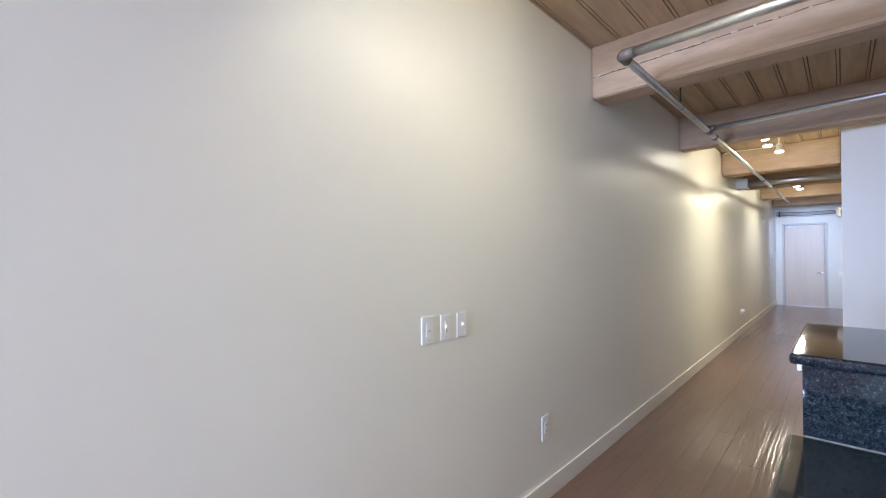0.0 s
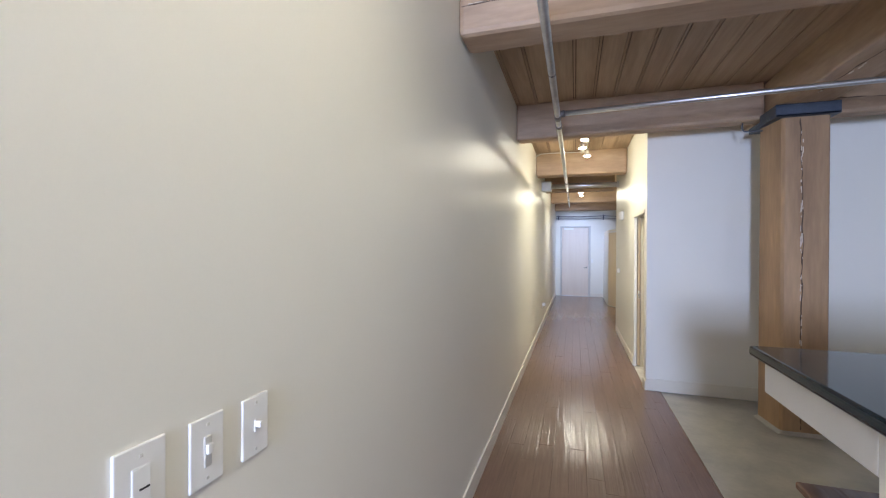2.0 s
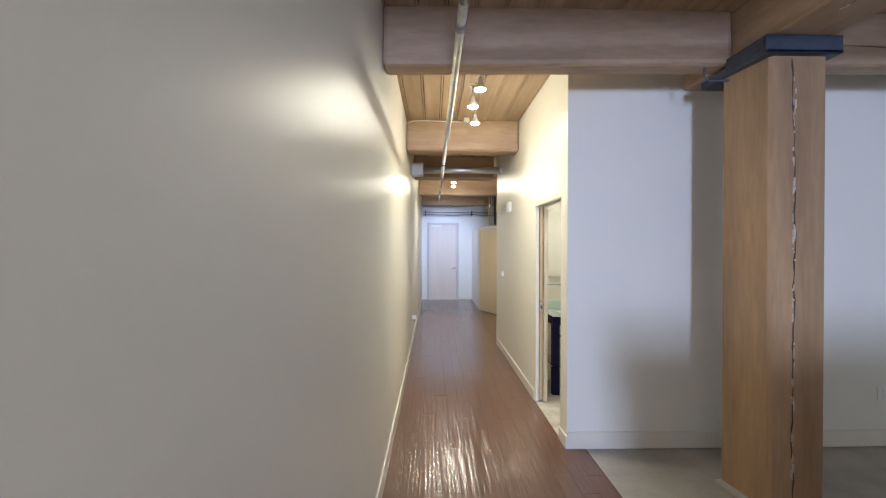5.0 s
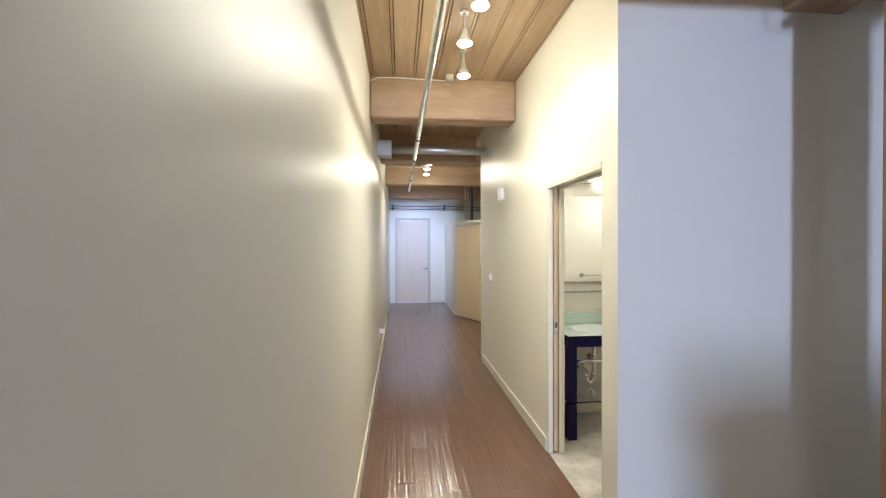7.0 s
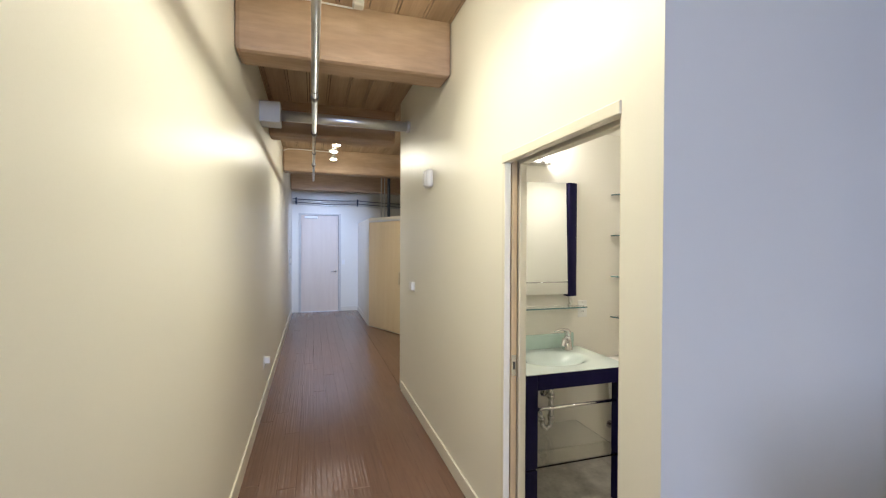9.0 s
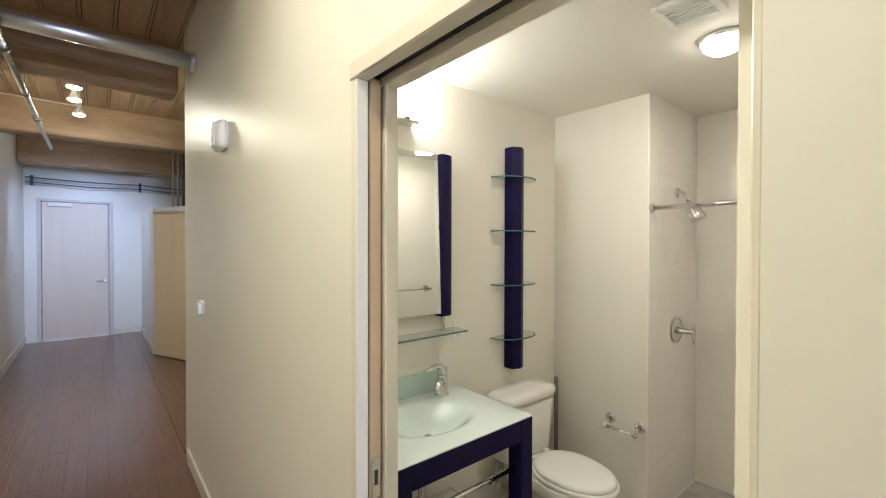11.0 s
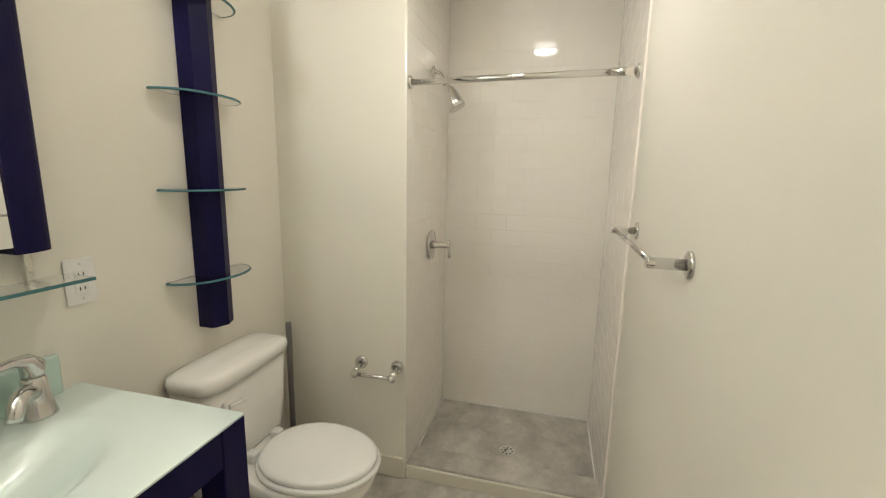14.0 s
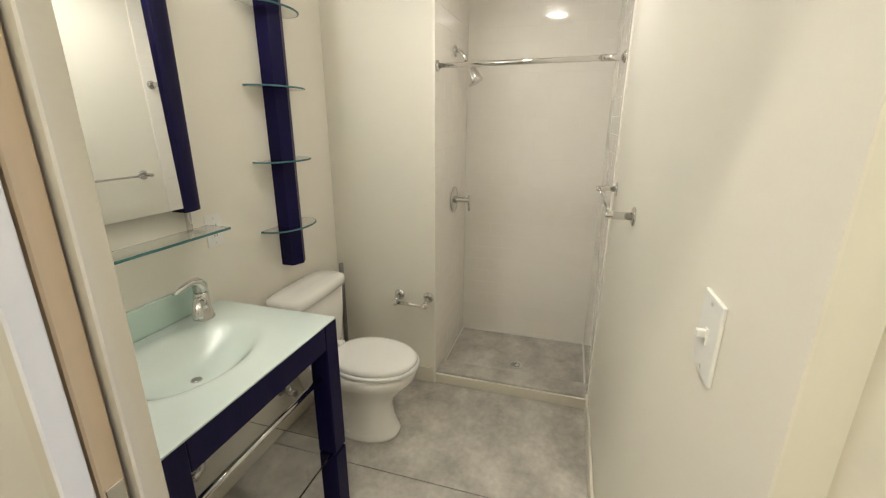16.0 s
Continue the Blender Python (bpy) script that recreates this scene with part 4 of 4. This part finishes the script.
trap = thing("sink_trap", (CX, CY, 0.45), "chrome P-trap drain pipe under the sink", "pipe")
bm = B()
tube(bm, [(CX, CY, VZ - 0.11), (CX, CY, 0.71), (0.975, 9.18, 0.665), (0.98, 9.20, 0.62), (0.98, 9.20, 0.40), (0.974, 9.205, 0.355), (0.95, 9.21, 0.333), (0.925, 9.215, 0.352), (0.918, 9.22, 0.40),
           (0.914, 9.235, 0.435), (0.908, 9.27, 0.452), (0.905, BATH_N, 0.455)], 0.018, 14)
part("trap_pipe", bm, CHROME, trap)
for x, y, z in ((0.98, 9.20, 0.55), (0.98, 9.20, 0.40), (0.918, 9.22, 0.385)):
    bm = B()
    tube(bm, [(x, y, z), (x, y, z + 0.03)], 0.025, 14)
    part("slip_nut", bm, CHROME, trap)
bm = B()
tube(bm, [(0.905, BATH_N - 0.012, 0.455), (0.905, BATH_N, 0.455)], 0.036, 16)
part("wall_flange", bm, CHROME, trap)


def stop_valve(x, z, xe, ze, who):
    v = thing("stop_valve", (x, BATH_N, z), "chrome stop valve and supply hose " + who, "valve", "stop valves")
    bm = B()
    tube(bm, [(x, BATH_N, z), (x, BATH_N - 0.008, z)], 0.028, 16)
    part("flange", bm, CHROME, v)
    bm = B()
    tube(bm, [(x, BATH_N, z), (x, BATH_N - 0.06, z)], 0.010, 12)
    tube(bm, [(x, BATH_N - 0.055, z - 0.015), (x, BATH_N - 0.055, z + 0.03)], 0.012, 12)
    part("valve_body", bm, CHROME, v)
    bm = B()
    tube(bm, [(x, BATH_N - 0.06, z), (x, BATH_N - 0.09, z)], [0.017, 0.02], 12)
    part("knob", bm, CHROME, v)
    bm = B()
    pts = [(x + (xe - x) * k / 8, BATH_N - 0.055 + 0.02 * math.sin(math.pi * k / 8), z + 0.03 + (ze - z - 0.03) * k / 8 + 0.03 * math.sin(math.tau * k / 8)) for k in range(9)]
    tube(bm, pts, 0.006, 8)
    part("supply_hose", bm, STEEL, v)


stop_valve(1.0, 0.54, 1.10, VZ - 0.02, "under the sink")
stop_valve(1.585, 0.235, 1.62, 0.40, "beside the toilet")

# ---- mirror, shelf and light over the vanity ----
mir = thing("wall_mirror", (0.93, BATH_N, 1.26), "tall frameless mirror with a blue-black curved side strip", "mirror")
bm = B()
back, front = [], []
for mx, mz in ((0.60, 1.262), (1.165, 1.262), (1.165, 2.068), (0.60, 2.068)):
    out = 0.022 + 0.0155 * (2.068 - mz) / 0.806 + 0.016 * (mx - 0.60) / 0.565
    back.append((mx, BATH_N - out, mz))
    front.append((mx, BATH_N - out - 0.005, mz))
loft(bm, [back, front], smooth=False)
part("mirror_glass", bm, MIRROR, mir)
bm = B()
box(bm, 0.63, 1.15, BATH_N - 0.0205, BATH_N, 1.28, 2.05)
part("backing", bm, NAVY, mir)
bm = B()
arc = [(1.166, BATH_N - 0.001), (1.166, BATH_N - 0.062)] + [(1.165 + 0.088 * math.sin(a * 0.314 / 2), BATH_N - 0.03 - 0.034 * math.cos(a * 0.314 / 2)) for a in range(1, 11)] + [(1.253, BATH_N - 0.001)]
prism(bm, arc, 1.245, 2.072)
part("side_strip", bm, NAVY, mir, "blue-black stained curved strip")

sh = thing("mirror_shelf", (0.93, BATH_N, 1.17), "narrow clear glass shelf below the mirror", "shelf")
bm = B()
box(bm, 0.62, 1.275, BATH_N - 0.135, BATH_N - 0.03, 1.168, 1.176, 0.001)
part("glass_board", bm, SHELF_GLASS, sh)
bm = B()
box(bm, 0.62, 1.275, BATH_N - 0.1375, BATH_N - 0.1352, 1.168, 1.176)
part("polished_edge", bm, EDGE, sh, "green polished glass edge")
for x in (1.195,):
    bm = B()
    box(bm, x, x + 0.016, BATH_N - 0.036, BATH_N - 0.016, 1.166, 1.247, 0.003)
    box(bm, x, x + 0.016, BATH_N - 0.085, BATH_N, 1.155, 1.167, 0.003)
    part("bracket", bm, CHROME, sh)

vl = thing("vanity_light", (0.80, BATH_N, 2.19), "lit vanity light with bright glass shades on a chrome rail", "lamp")
bm = B()
box(bm, 0.58, 1.012, BATH_N - 0.075, BATH_N, 2.190, 2.205, 0.002)
part("chrome_rail", bm, CHROME, vl)
for x in (0.655, 0.80, 0.945):
    bm = B()
    tube(bm, [(x, BATH_N - 0.06, 2.205), (x, BATH_N - 0.06, 2.222)], 0.022, 14)
    part("lamp_holder", bm, CHROME, vl)
    bm = B()
    box(bm, x - 0.052, x + 0.052, BATH_N - 0.105, BATH_N - 0.008, 2.222, 2.345, 0.012, 2)
    part("glass_shade", bm, SHADE, vl, "glowing white glass shade").visible_shadow = False

# ---- slender shelf column ----
col = thing("shelf_column", (1.75, BATH_N, 0.87), "blue-black wall column with four curved glass shelves", "shelf")
bm = B()
prism(bm, [(1.705, BATH_N), (1.705, BATH_N - 0.062), (1.758, BATH_N - 0.085), (1.806, BATH_N - 0.062), (1.806, BATH_N)], 0.875, 2.19)
part("column", bm, NAVY, col)
for z in (2.005, 1.692, 1.378, 1.067):
    front = [(1.750 + 0.166 * math.cos(math.pi + math.pi * k / 24), BATH_N - 0.004 - 0.128 * math.sin(math.pi * k / 24) ** 0.8) for k in range(25)]
    bm = B()
    prism(bm, front, z - 0.004, z + 0.004)
    g = part("curved_glass_shelf", bm, SHELF_GLASS, col, "clear green-tinted glass shelf")
    bm = B()
    tube(bm, [(px, py - 0.0008, z) for px, py in front[0:25]], 0.0042, 6)
    part("polished_edge", bm, EDGE, g)

# ---- toilet ----
TX = 1.735
wc = thing("toilet", (TX, 9.0, 0), "white porcelain two-piece toilet with closed lid", "toilet")
bm = B()
rows = []
for z, rx, ry, bk, cy in ((-0.004, 0.122, 0.185, 0.25, 8.945), (0.015, 0.124, 0.187, 0.25, 8.945), (0.032, 0.112, 0.176, 0.245, 8.945), (0.10, 0.106, 0.158, 0.24, 8.95),
                          (0.18, 0.106, 0.155, 0.24, 8.95), (0.235, 0.124, 0.184, 0.235, 8.945), (0.285, 0.150, 0.226, 0.232, 8.94), (0.322, 0.172, 0.258, 0.23, 8.94), (0.343, 0.184, 0.273, 0.23, 8.94), (0.385, 0.188, 0.280, 0.232, 8.94), (0.395, 0.182, 0.274, 0.228, 8.94)):
    rows.append(oval(TX, cy, z, rx, ry, 40, 2.15, bk))
loft(bm, rows)
part("bowl", bm, PORCELAIN, wc)
bm = B()
bmesh.ops.create_uvsphere(bm, u_segments=28, v_segments=16, radius=1.0, matrix=Matrix.Translation((TX, 9.06, 0.15)) @ Matrix.Diagonal((0.118, 0.15, 0.125, 1)))
for face in bm.faces:
    face.smooth = True
part("trapway", bm, PORCELAIN, wc)
bm = B()
loft(bm, [oval(TX, 9.2, z, rx, ry, 28, 5.0) for z, rx, ry in ((0.20, 0.10, 0.06), (0.33, 0.13, 0.07), (0.385, 0.15, 0.08), (0.398, 0.145, 0.075))])
part("tank_deck", bm, PORCELAIN, wc)
bm = B()
loft(bm, [oval(TX, 8.90, z, 0.183 * f, 0.252 * f, 44, 2.1, 0.205 * f) for z, f in ((0.397, 0.97), (0.401, 1.0), (0.411, 1.0), (0.416, 0.985))])
part("seat_ring", bm, SEAT, wc)
bm = B()
loft(bm, [oval(TX, 8.90, z, 0.172 * f, 0.240 * f, 44, 2.1, 0.195 * f) for z, f in ((0.4165, 0.985), (0.421, 1.0), (0.432, 1.0), (0.439, 0.975), (0.443, 0.9), (0.445, 0.6), (0.446, 0.2))])
part("lid", bm, SEAT, wc, "closed white lid")
for dx in (-0.07, 0.07):
    bm = B()
    box(bm, TX + dx - 0.02, TX + dx + 0.02, 9.09, 9.13, 0.397, 0.437, 0.008, 2)
    part("hinge", bm, SEAT, wc)
bm = B()
loft(bm, [oval(TX, 9.232, z, rx, ry, 44, 6.0) for z, rx, ry in ((0.398, 0.185, 0.078), (0.41, 0.192, 0.082), (0.55, 0.206, 0.089), (0.716, 0.216, 0.092))])
part("tank", bm, PORCELAIN, wc)
bm = B()
loft(bm, [oval(TX, 9.228, z, rx, ry, 44, 5.0) for z, rx, ry in ((0.716, 0.216, 0.094), (0.721, 0.230, 0.103), (0.747, 0.232, 0.105), (0.764, 0.226, 0.100), (0.772, 0.206, 0.081), (0.774, 0.10, 0.03))])
part("tank_lid", bm, PORCELAIN, wc)
bm = B()
tube(bm, [(TX - 0.15, 9.145, 0.655), (TX - 0.15, 9.125, 0.655)], 0.013, 12)
tube(bm, [(TX - 0.15, 9.122, 0.655), (TX - 0.075, 9.118, 0.648)], [0.008, 0.006], 10)
part("flush_lever", bm, SEAT, wc, "white flush lever")
for dx in (-0.105, 0.105):
    bm = B()
    tube(bm, [(TX + dx, 9.0, 0.03), (TX + dx, 9.0, 0.045), (TX + dx, 9.0, 0.05)], [0.016, 0.014, 0.006], 12)
    part("bolt_cap", bm, SEAT, wc)

bm = B()
tube(bm, [(2.165, 9.292, -0.004), (2.165, 9.292, 0.70), (2.165, 9.292, 0.735)], [0.014, 0.014, 0.013], 14)
single("upright_pole", bm, RUBBER, "slim grey metal pole standing in the corner", "pole", (2.165, 9.292, 0))

# ---- chrome fittings ----
def rosette(bm, p, n, r=0.026, out=0.012):
    p, n = Vector(p), Vector(n)
    tube(bm, [p, p + n * out * 0.6, p + n * out], [r, r, r * 0.7], 20)


tp = thing("paper_holder", (STUB_X, 8.84, 0.56), "empty chrome toilet paper holder on the wall", "holder")
for y in (8.752, 8.932):
    bm = B()
    rosette(bm, (STUB_X, y, 0.567), (-1, 0, 0), 0.031)
    tube(bm, [(STUB_X - 0.005, y, 0.567), (STUB_X - 0.055, y, 0.557), (STUB_X - 0.075, y, 0.545)], [0.014, 0.012, 0.014], 12)
    part("post", bm, CHROME, tp)
    bm = B()
    bmesh.ops.create_uvsphere(bm, u_segments=14, v_segments=8, radius=0.019, matrix=Matrix.Translation((STUB_X - 0.076, y, 0.543)))
    part("knob", bm, CHROME, tp)
bm = B()
tube(bm, [(STUB_X - 0.076, 8.752, 0.543), (STUB_X - 0.076, 8.932, 0.543)], 0.0095, 12)
part("roller", bm, CHROME, tp)

tb = thing("towel_bar", (1.76, BATH_S, 1.267), "chrome towel bar posts with a clear bar", "towel bar")
for x in (1.468, 2.056):
    bm = B()
    rosette(bm, (x, BATH_S + 0.003, 1.267), (0, 1, 0), 0.030, 0.010)
    part("rosette", bm, CHROME, tb)
    bm = B()
    tube(bm, [(x, BATH_S + 0.010, 1.267), (x, BATH_S + 0.085, 1.267), (x, BATH_S + 0.090, 1.267)], [0.0125, 0.0125, 0.010], 16)
    part("post", bm, CHROME, tb)
bm = B()
tube(bm, [(1.468, BATH_S + 0.076, 1.267), (2.056, BATH_S + 0.076, 1.267)], 0.0065, 14)
part("bar", bm, CHROME, tb, "slim shiny bar")

rod = thing("shower_rod", (2.127, 8.26, 1.805), "chrome shower curtain rod across the shower opening", "rod")
bm = B()
tube(bm, [(2.235, STUB_Y, 1.819), (2.235, 7.90, 1.828)], 0.0125, 16)
part("rod", bm, CHROME, rod)
bm = B()
tube(bm, [(2.235, 7.93, 1.828), (2.235, BATH_S + 0.01, 1.828)], 0.0155, 16)
part("sleeve", bm, CHROME, rod)
for y, s in ((STUB_Y, -1), (BATH_S + 0.011, 1)):
    bm = B()
    rosette(bm, (2.235, y, 1.819 if s < 0 else 1.829), (0, s, 0), 0.027, 0.016)
    part("flange", bm, CHROME, rod)

SHX = 2.58
shd = thing("overhead_shower", (SHX, STUB_Y, 1.93), "chrome bell shower head on a bent arm", "shower head")
bm = B()
rosette(bm, (SHX, STUB_Y - 0.004, 1.935), (0, -1, 0), 0.03, 0.010)
part("flange", bm, CHROME, shd)
bm = B()
tube(bm, [(SHX, STUB_Y, 1.935), (SHX, 8.692, 1.939), (SHX, 8.672, 1.930), (SHX, 8.656, 1.905), (SHX, 8.643, 1.872)], 0.009, 12)
part("arm", bm, CHROME, shd)
bm = B()
o, wy = Vector((SHX, 8.647, 1.880)), Vector((0, -0.48, -0.88)).normalized()
tube(bm, [o, o + wy * 0.014, o + wy * 0.022, o + wy * 0.045, o + wy * 0.075, o + wy * 0.105, o + wy * 0.128, o + wy * 0.132], [0.013, 0.015, 0.022, 0.034, 0.040, 0.044, 0.046, 0.042], 26)
part("bell", bm, CHROME, shd)

vv = thing("shower_valve", (SHX, STUB_Y, 1.085), "chrome shower valve plate with lever", "valve")
bm = B()
rosette(bm, (SHX, STUB_Y - 0.004, 1.085), (0, -1, 0), 0.078, 0.010)
part("escutcheon", bm, CHROME, vv)
bm = B()
tube(bm, [(SHX, STUB_Y - 0.01, 1.085), (SHX, STUB_Y - 0.03, 1.085), (SHX, STUB_Y - 0.09, 1.085), (SHX, STUB_Y - 0.108, 1.085)], [0.024, 0.018, 0.015, 0.012], 16)
part("stem", bm, CHROME, vv)
bm = B()
tube(bm, [(SHX, STUB_Y - 0.10, 1.115), (SHX, STUB_Y - 0.103, 1.02)], [0.006, 0.008], 10)
part("lever", bm, CHROME, vv)

# ---- shower tray ----
tray = thing("shower_tray", (2.56, 8.26, 0), "grey stained concrete shower tray with curb and drain", "shower tray")
bm = B()
box(bm, 2.36, SHOWER_X, BATH_S + 0.011, STUB_Y, -0.004, 0.030)
part("tray_floor", bm, BATH_CONCRETE, tray)
bm = B()
box(bm, 2.227, 2.362, BATH_S + 0.003, STUB_Y, -0.004, 0.072, 0.008, 2)
part("curb", bm, BATH_CONCRETE, tray)
bm = B()
box(bm, 2.212, 2.2268, BATH_S + 0.003, STUB_Y, -0.004, 0.060, 0.003)
part("curb_trim", bm, TRIM, tray, "cream painted trim along the curb")
bm = B()
tube(bm, [(2.50, 8.255, 0.030), (2.50, 8.255, 0.0335)], 0.042, 24)
dr = part("drain", bm, STEEL, tray, "round perforated metal drain")
for k in range(12):
    a = k * math.tau / 8
    r = 0.027 if k < 8 else 0.012
    bm = B()
    tube(bm, [(2.50 + r * math.cos(a), 8.255 + r * math.sin(a), 0.0334), (2.50 + r * math.cos(a), 8.255 + r * math.sin(a), 0.0345)], 0.005, 8)
    part("drain_hole", bm, SLOT, dr)
bm = B()
box(bm, 2.362, SHOWER_X, STUB_Y - 0.006, STUB_Y, 0.030, 0.040)
box(bm, 2.362, SHOWER_X, BATH_S + 0.011, BATH_S + 0.017, 0.030, 0.040)
box(bm, SHOWER_X - 0.006, SHOWER_X, BATH_S + 0.017, STUB_Y - 0.006, 0.030, 0.040)
part("caulk", bm, PLASTIC, tray, "white caulk line")

# ---- bathroom ceiling fixtures ----
dome = thing("dome_light", (1.80, 8.235, BATH_CEIL), "lit round frosted glass ceiling light with metal rim", "lamp")
bm = B()
tube(bm, [(1.80, 8.235, BATH_CEIL), (1.80, 8.235, BATH_CEIL - 0.014), (1.80, 8.235, BATH_CEIL - 0.018)], [0.088, 0.088, 0.084], 36)
part("rim", bm, DUCT, dome)
bm = B()
tube(bm, [(1.80, 8.235, BATH_CEIL - 0.0175), (1.80, 8.235, BATH_CEIL - 0.042), (1.80, 8.235, BATH_CEIL - 0.062), (1.80, 8.235, BATH_CEIL - 0.070)], [0.083, 0.073, 0.046, 0.01], 36)
part("glass_dome", bm, DOME, dome, "glowing frosted glass").visible_shadow = False
vent = thing("ceiling_vent", (1.45, 8.24, BATH_CEIL), "white slatted exhaust vent in the bathroom ceiling", "vent")
bm = B()
x0, x1, y0, y1 = 1.36, 1.55, 8.145, 8.335
for a in ((x0, x1, y0, y0 + 0.025), (x0, x1, y1 - 0.025, y1), (x0, x0 + 0.025, y0 + 0.025, y1 - 0.025), (x1 - 0.025, x1, y0 + 0.025, y1 - 0.025)):
    box(bm, *a, BATH_CEIL - 0.018, BATH_CEIL, 0.003)
part("frame", bm, PLASTIC, vent)
bm = B()
box(bm, x0 + 0.02, x1 - 0.02, y0 + 0.02, y1 - 0.02, BATH_CEIL - 0.003, BATH_CEIL)
part("backing", bm, SLOT, vent)
for k in range(7):
    bm = B()
    xx = x0 + 0.030 + k * 0.0195
    box(bm, xx, xx + 0.010, y0 + 0.025, y1 - 0.025, BATH_CEIL - 0.016, BATH_CEIL - 0.003)
    part("slat", bm, PLASTIC, vent)

# ---- shower tiles ----
TW, TH, TT = 0.176, 0.0885, 0.0080


def tile_mesh(w, h, normal, t=TT):
    """One glazed tile with eased edges, its back on the origin plane."""
    g, e = 0.0001, 0.0012
    lo = [(-w / 2 + g, 0, -h / 2 + g), (w / 2 - g, 0, -h / 2 + g), (w / 2 - g, 0, h / 2 - g), (-w / 2 + g, 0, h / 2 - g)]
    mid = [(x, t - e * 0.5, z) for x, y, z in lo]
    top = [(x - math.copysign(e, x), t, z - math.copysign(e, z)) for x, y, z in lo]
    bm = B()
    loft(bm, [lo, mid, top], smooth=False)
    turn = {"-y": 180, "y": 0, "-x": 90}[normal]
    bmesh.ops.rotate(bm, verts=bm.verts, matrix=Matrix.Rotation(radians(turn), 3, "Z"))
    return mesh_from("tile", bm, TILE)


def tile_wall(name, label, normal, face, u0, u1, z0, z1):
    t = thing(name, (face, (u0 + u1) / 2, z0) if normal == "-x" else ((u0 + u1) / 2, face, z0), label, "tiling", kind="structure")
    base = AT[t.name]
    cache, tilt = {}, random.Random(len(name) + int(u0 * 100))
    row, z = 0, z1
    while z > z0 + 0.01:
        h = min(TH, z - z0)
        u = u0 - (TW / 2 if row % 2 else 0)
        while u < u1 - 0.004:
            a, c = max(u, u0), min(u + TW, u1)
            if c - a > 0.012:
                key = (round(c - a, 3), round(h, 3))
                if key not in cache:
                    cache[key] = tile_mesh(c - a, h, normal)
                ob = new("tile", cache[key])
                ob.parent = t
                m = (a + c) / 2
                ob.rotation_euler = (tilt.uniform(-0.0016, 0.0016), 0, tilt.uniform(-0.0016, 0.0016)) if normal != "-x" else (0, tilt.uniform(-0.0016, 0.0016), tilt.uniform(-0.0016, 0.0016))
                ob.location = Vector((face, m, z - h / 2) if normal == "-x" else (m, face, z - h / 2)) - base
            u += TW
        z -= TH
        row += 1


tile_wall("shower_tiles_1", "ivory glazed tiles on the shower back wall", "-x", SHOWER_X + 0.008, BATH_S + 0.0105, STUB_Y, 0.03, BATH_CEIL)
tile_wall("shower_tiles_2", "ivory glazed tiles on the shower side wall", "-y", STUB_Y + 0.008, STUB_X + 0.002, SHOWER_X, 0.03, BATH_CEIL)
tile_wall("shower_tiles_3", "ivory glazed tiles on the other shower side wall", "y", BATH_S + 0.003, STUB_X - 0.02, SHOWER_X, 0.03, BATH_CEIL)
bm = B()
box(bm, STUB_X - 0.019, SHOWER_X + 0.002, BATH_S, BATH_S + 0.0088, 0.0, BATH_CEIL - 0.001)
structure("wall_shower_south", bm, GROUT, "grouted shower wall under the tiles", "wall")

bm = B()
box(bm, STUB_X + 0.003, SHOWER_X + 0.002, STUB_Y + 0.0022, STUB_Y + 0.0079, 0.0, BATH_CEIL - 0.001)
structure("wall_shower_north", bm, GROUT, "grouted shower wall under the other tiles", "wall")

# ---- hardwood planks ----
PW = 0.1195


def plank_mesh(w, l):
    e, g = 0.0007, 0.0002
    bm = B()
    xs = [-w / 2 + g, w / 2 - g]
    lo = [(xs[0], -l / 2 + g, -0.015), (xs[1], -l / 2 + g, -0.015), (xs[1], l / 2 - g, -0.015), (xs[0], l / 2 - g, -0.015)]
    mid = [(x, y, -e) for x, y, z in lo]
    top = [(x - math.copysign(e, x), y - math.copysign(e, y), 0.0) for x, y, z in lo]
    loft(bm, [lo, mid, top], smooth=False)
    return mesh_from("plank", bm, FLOORWOOD)


planks = {}
rng = random.Random(12)
for i in range(13):
    x0 = LEFT + 0.004 + i * PW
    y = SOUTH - rng.uniform(0, 1.0)
    while y < END:
        l = rng.choice((0.85, 1.05, 1.25, 1.5))
        a, c = max(y, SOUTH), min(y + l, END)
        y += l
        w = min(PW, 0.474 - x0)
        if x0 + w > RIGHT and a < CORNER < c:
            c = CORNER
            y = CORNER
        if a >= CORNER - 1e-6:
            w = min(PW, RIGHT - x0)
        if w < 0.01:
            continue
        if c - a < 0.03:
            continue
        key = (round(w, 4), round(c - a, 3))
        if key not in planks:
            planks[key] = plank_mesh(w, c - a)
        ob = new("plank", planks[key])
        ob.parent = sub
        ob.location = (x0 + w / 2, (a + c) / 2, rng.uniform(-0.0008, 0.0008))
        ob.rotation_euler = (0, radians(rng.uniform(-0.12, 0.12)), 0)
bm = B()
for i in range(40):
    x0 = RIGHT + 0.004 + i * PW
    if x0 + PW > EAST:
        break
    box(bm, x0, x0 + PW - 0.001, HALL_END + 0.121, END - 0.001, -0.015, 0.0)
structure("floor_nook", bm, FLOORWOOD, "reddish-brown hardwood floor beyond the hallway corner", "floor")
bm = B()
box(bm, 0.4745, 0.4885, SOUTH, CORNER - 0.016, -0.012, 0.0015, 0.003)
structure("trim", bm, FLOORWOOD, "brown wooden edge strip between hardwood and concrete", "trim")
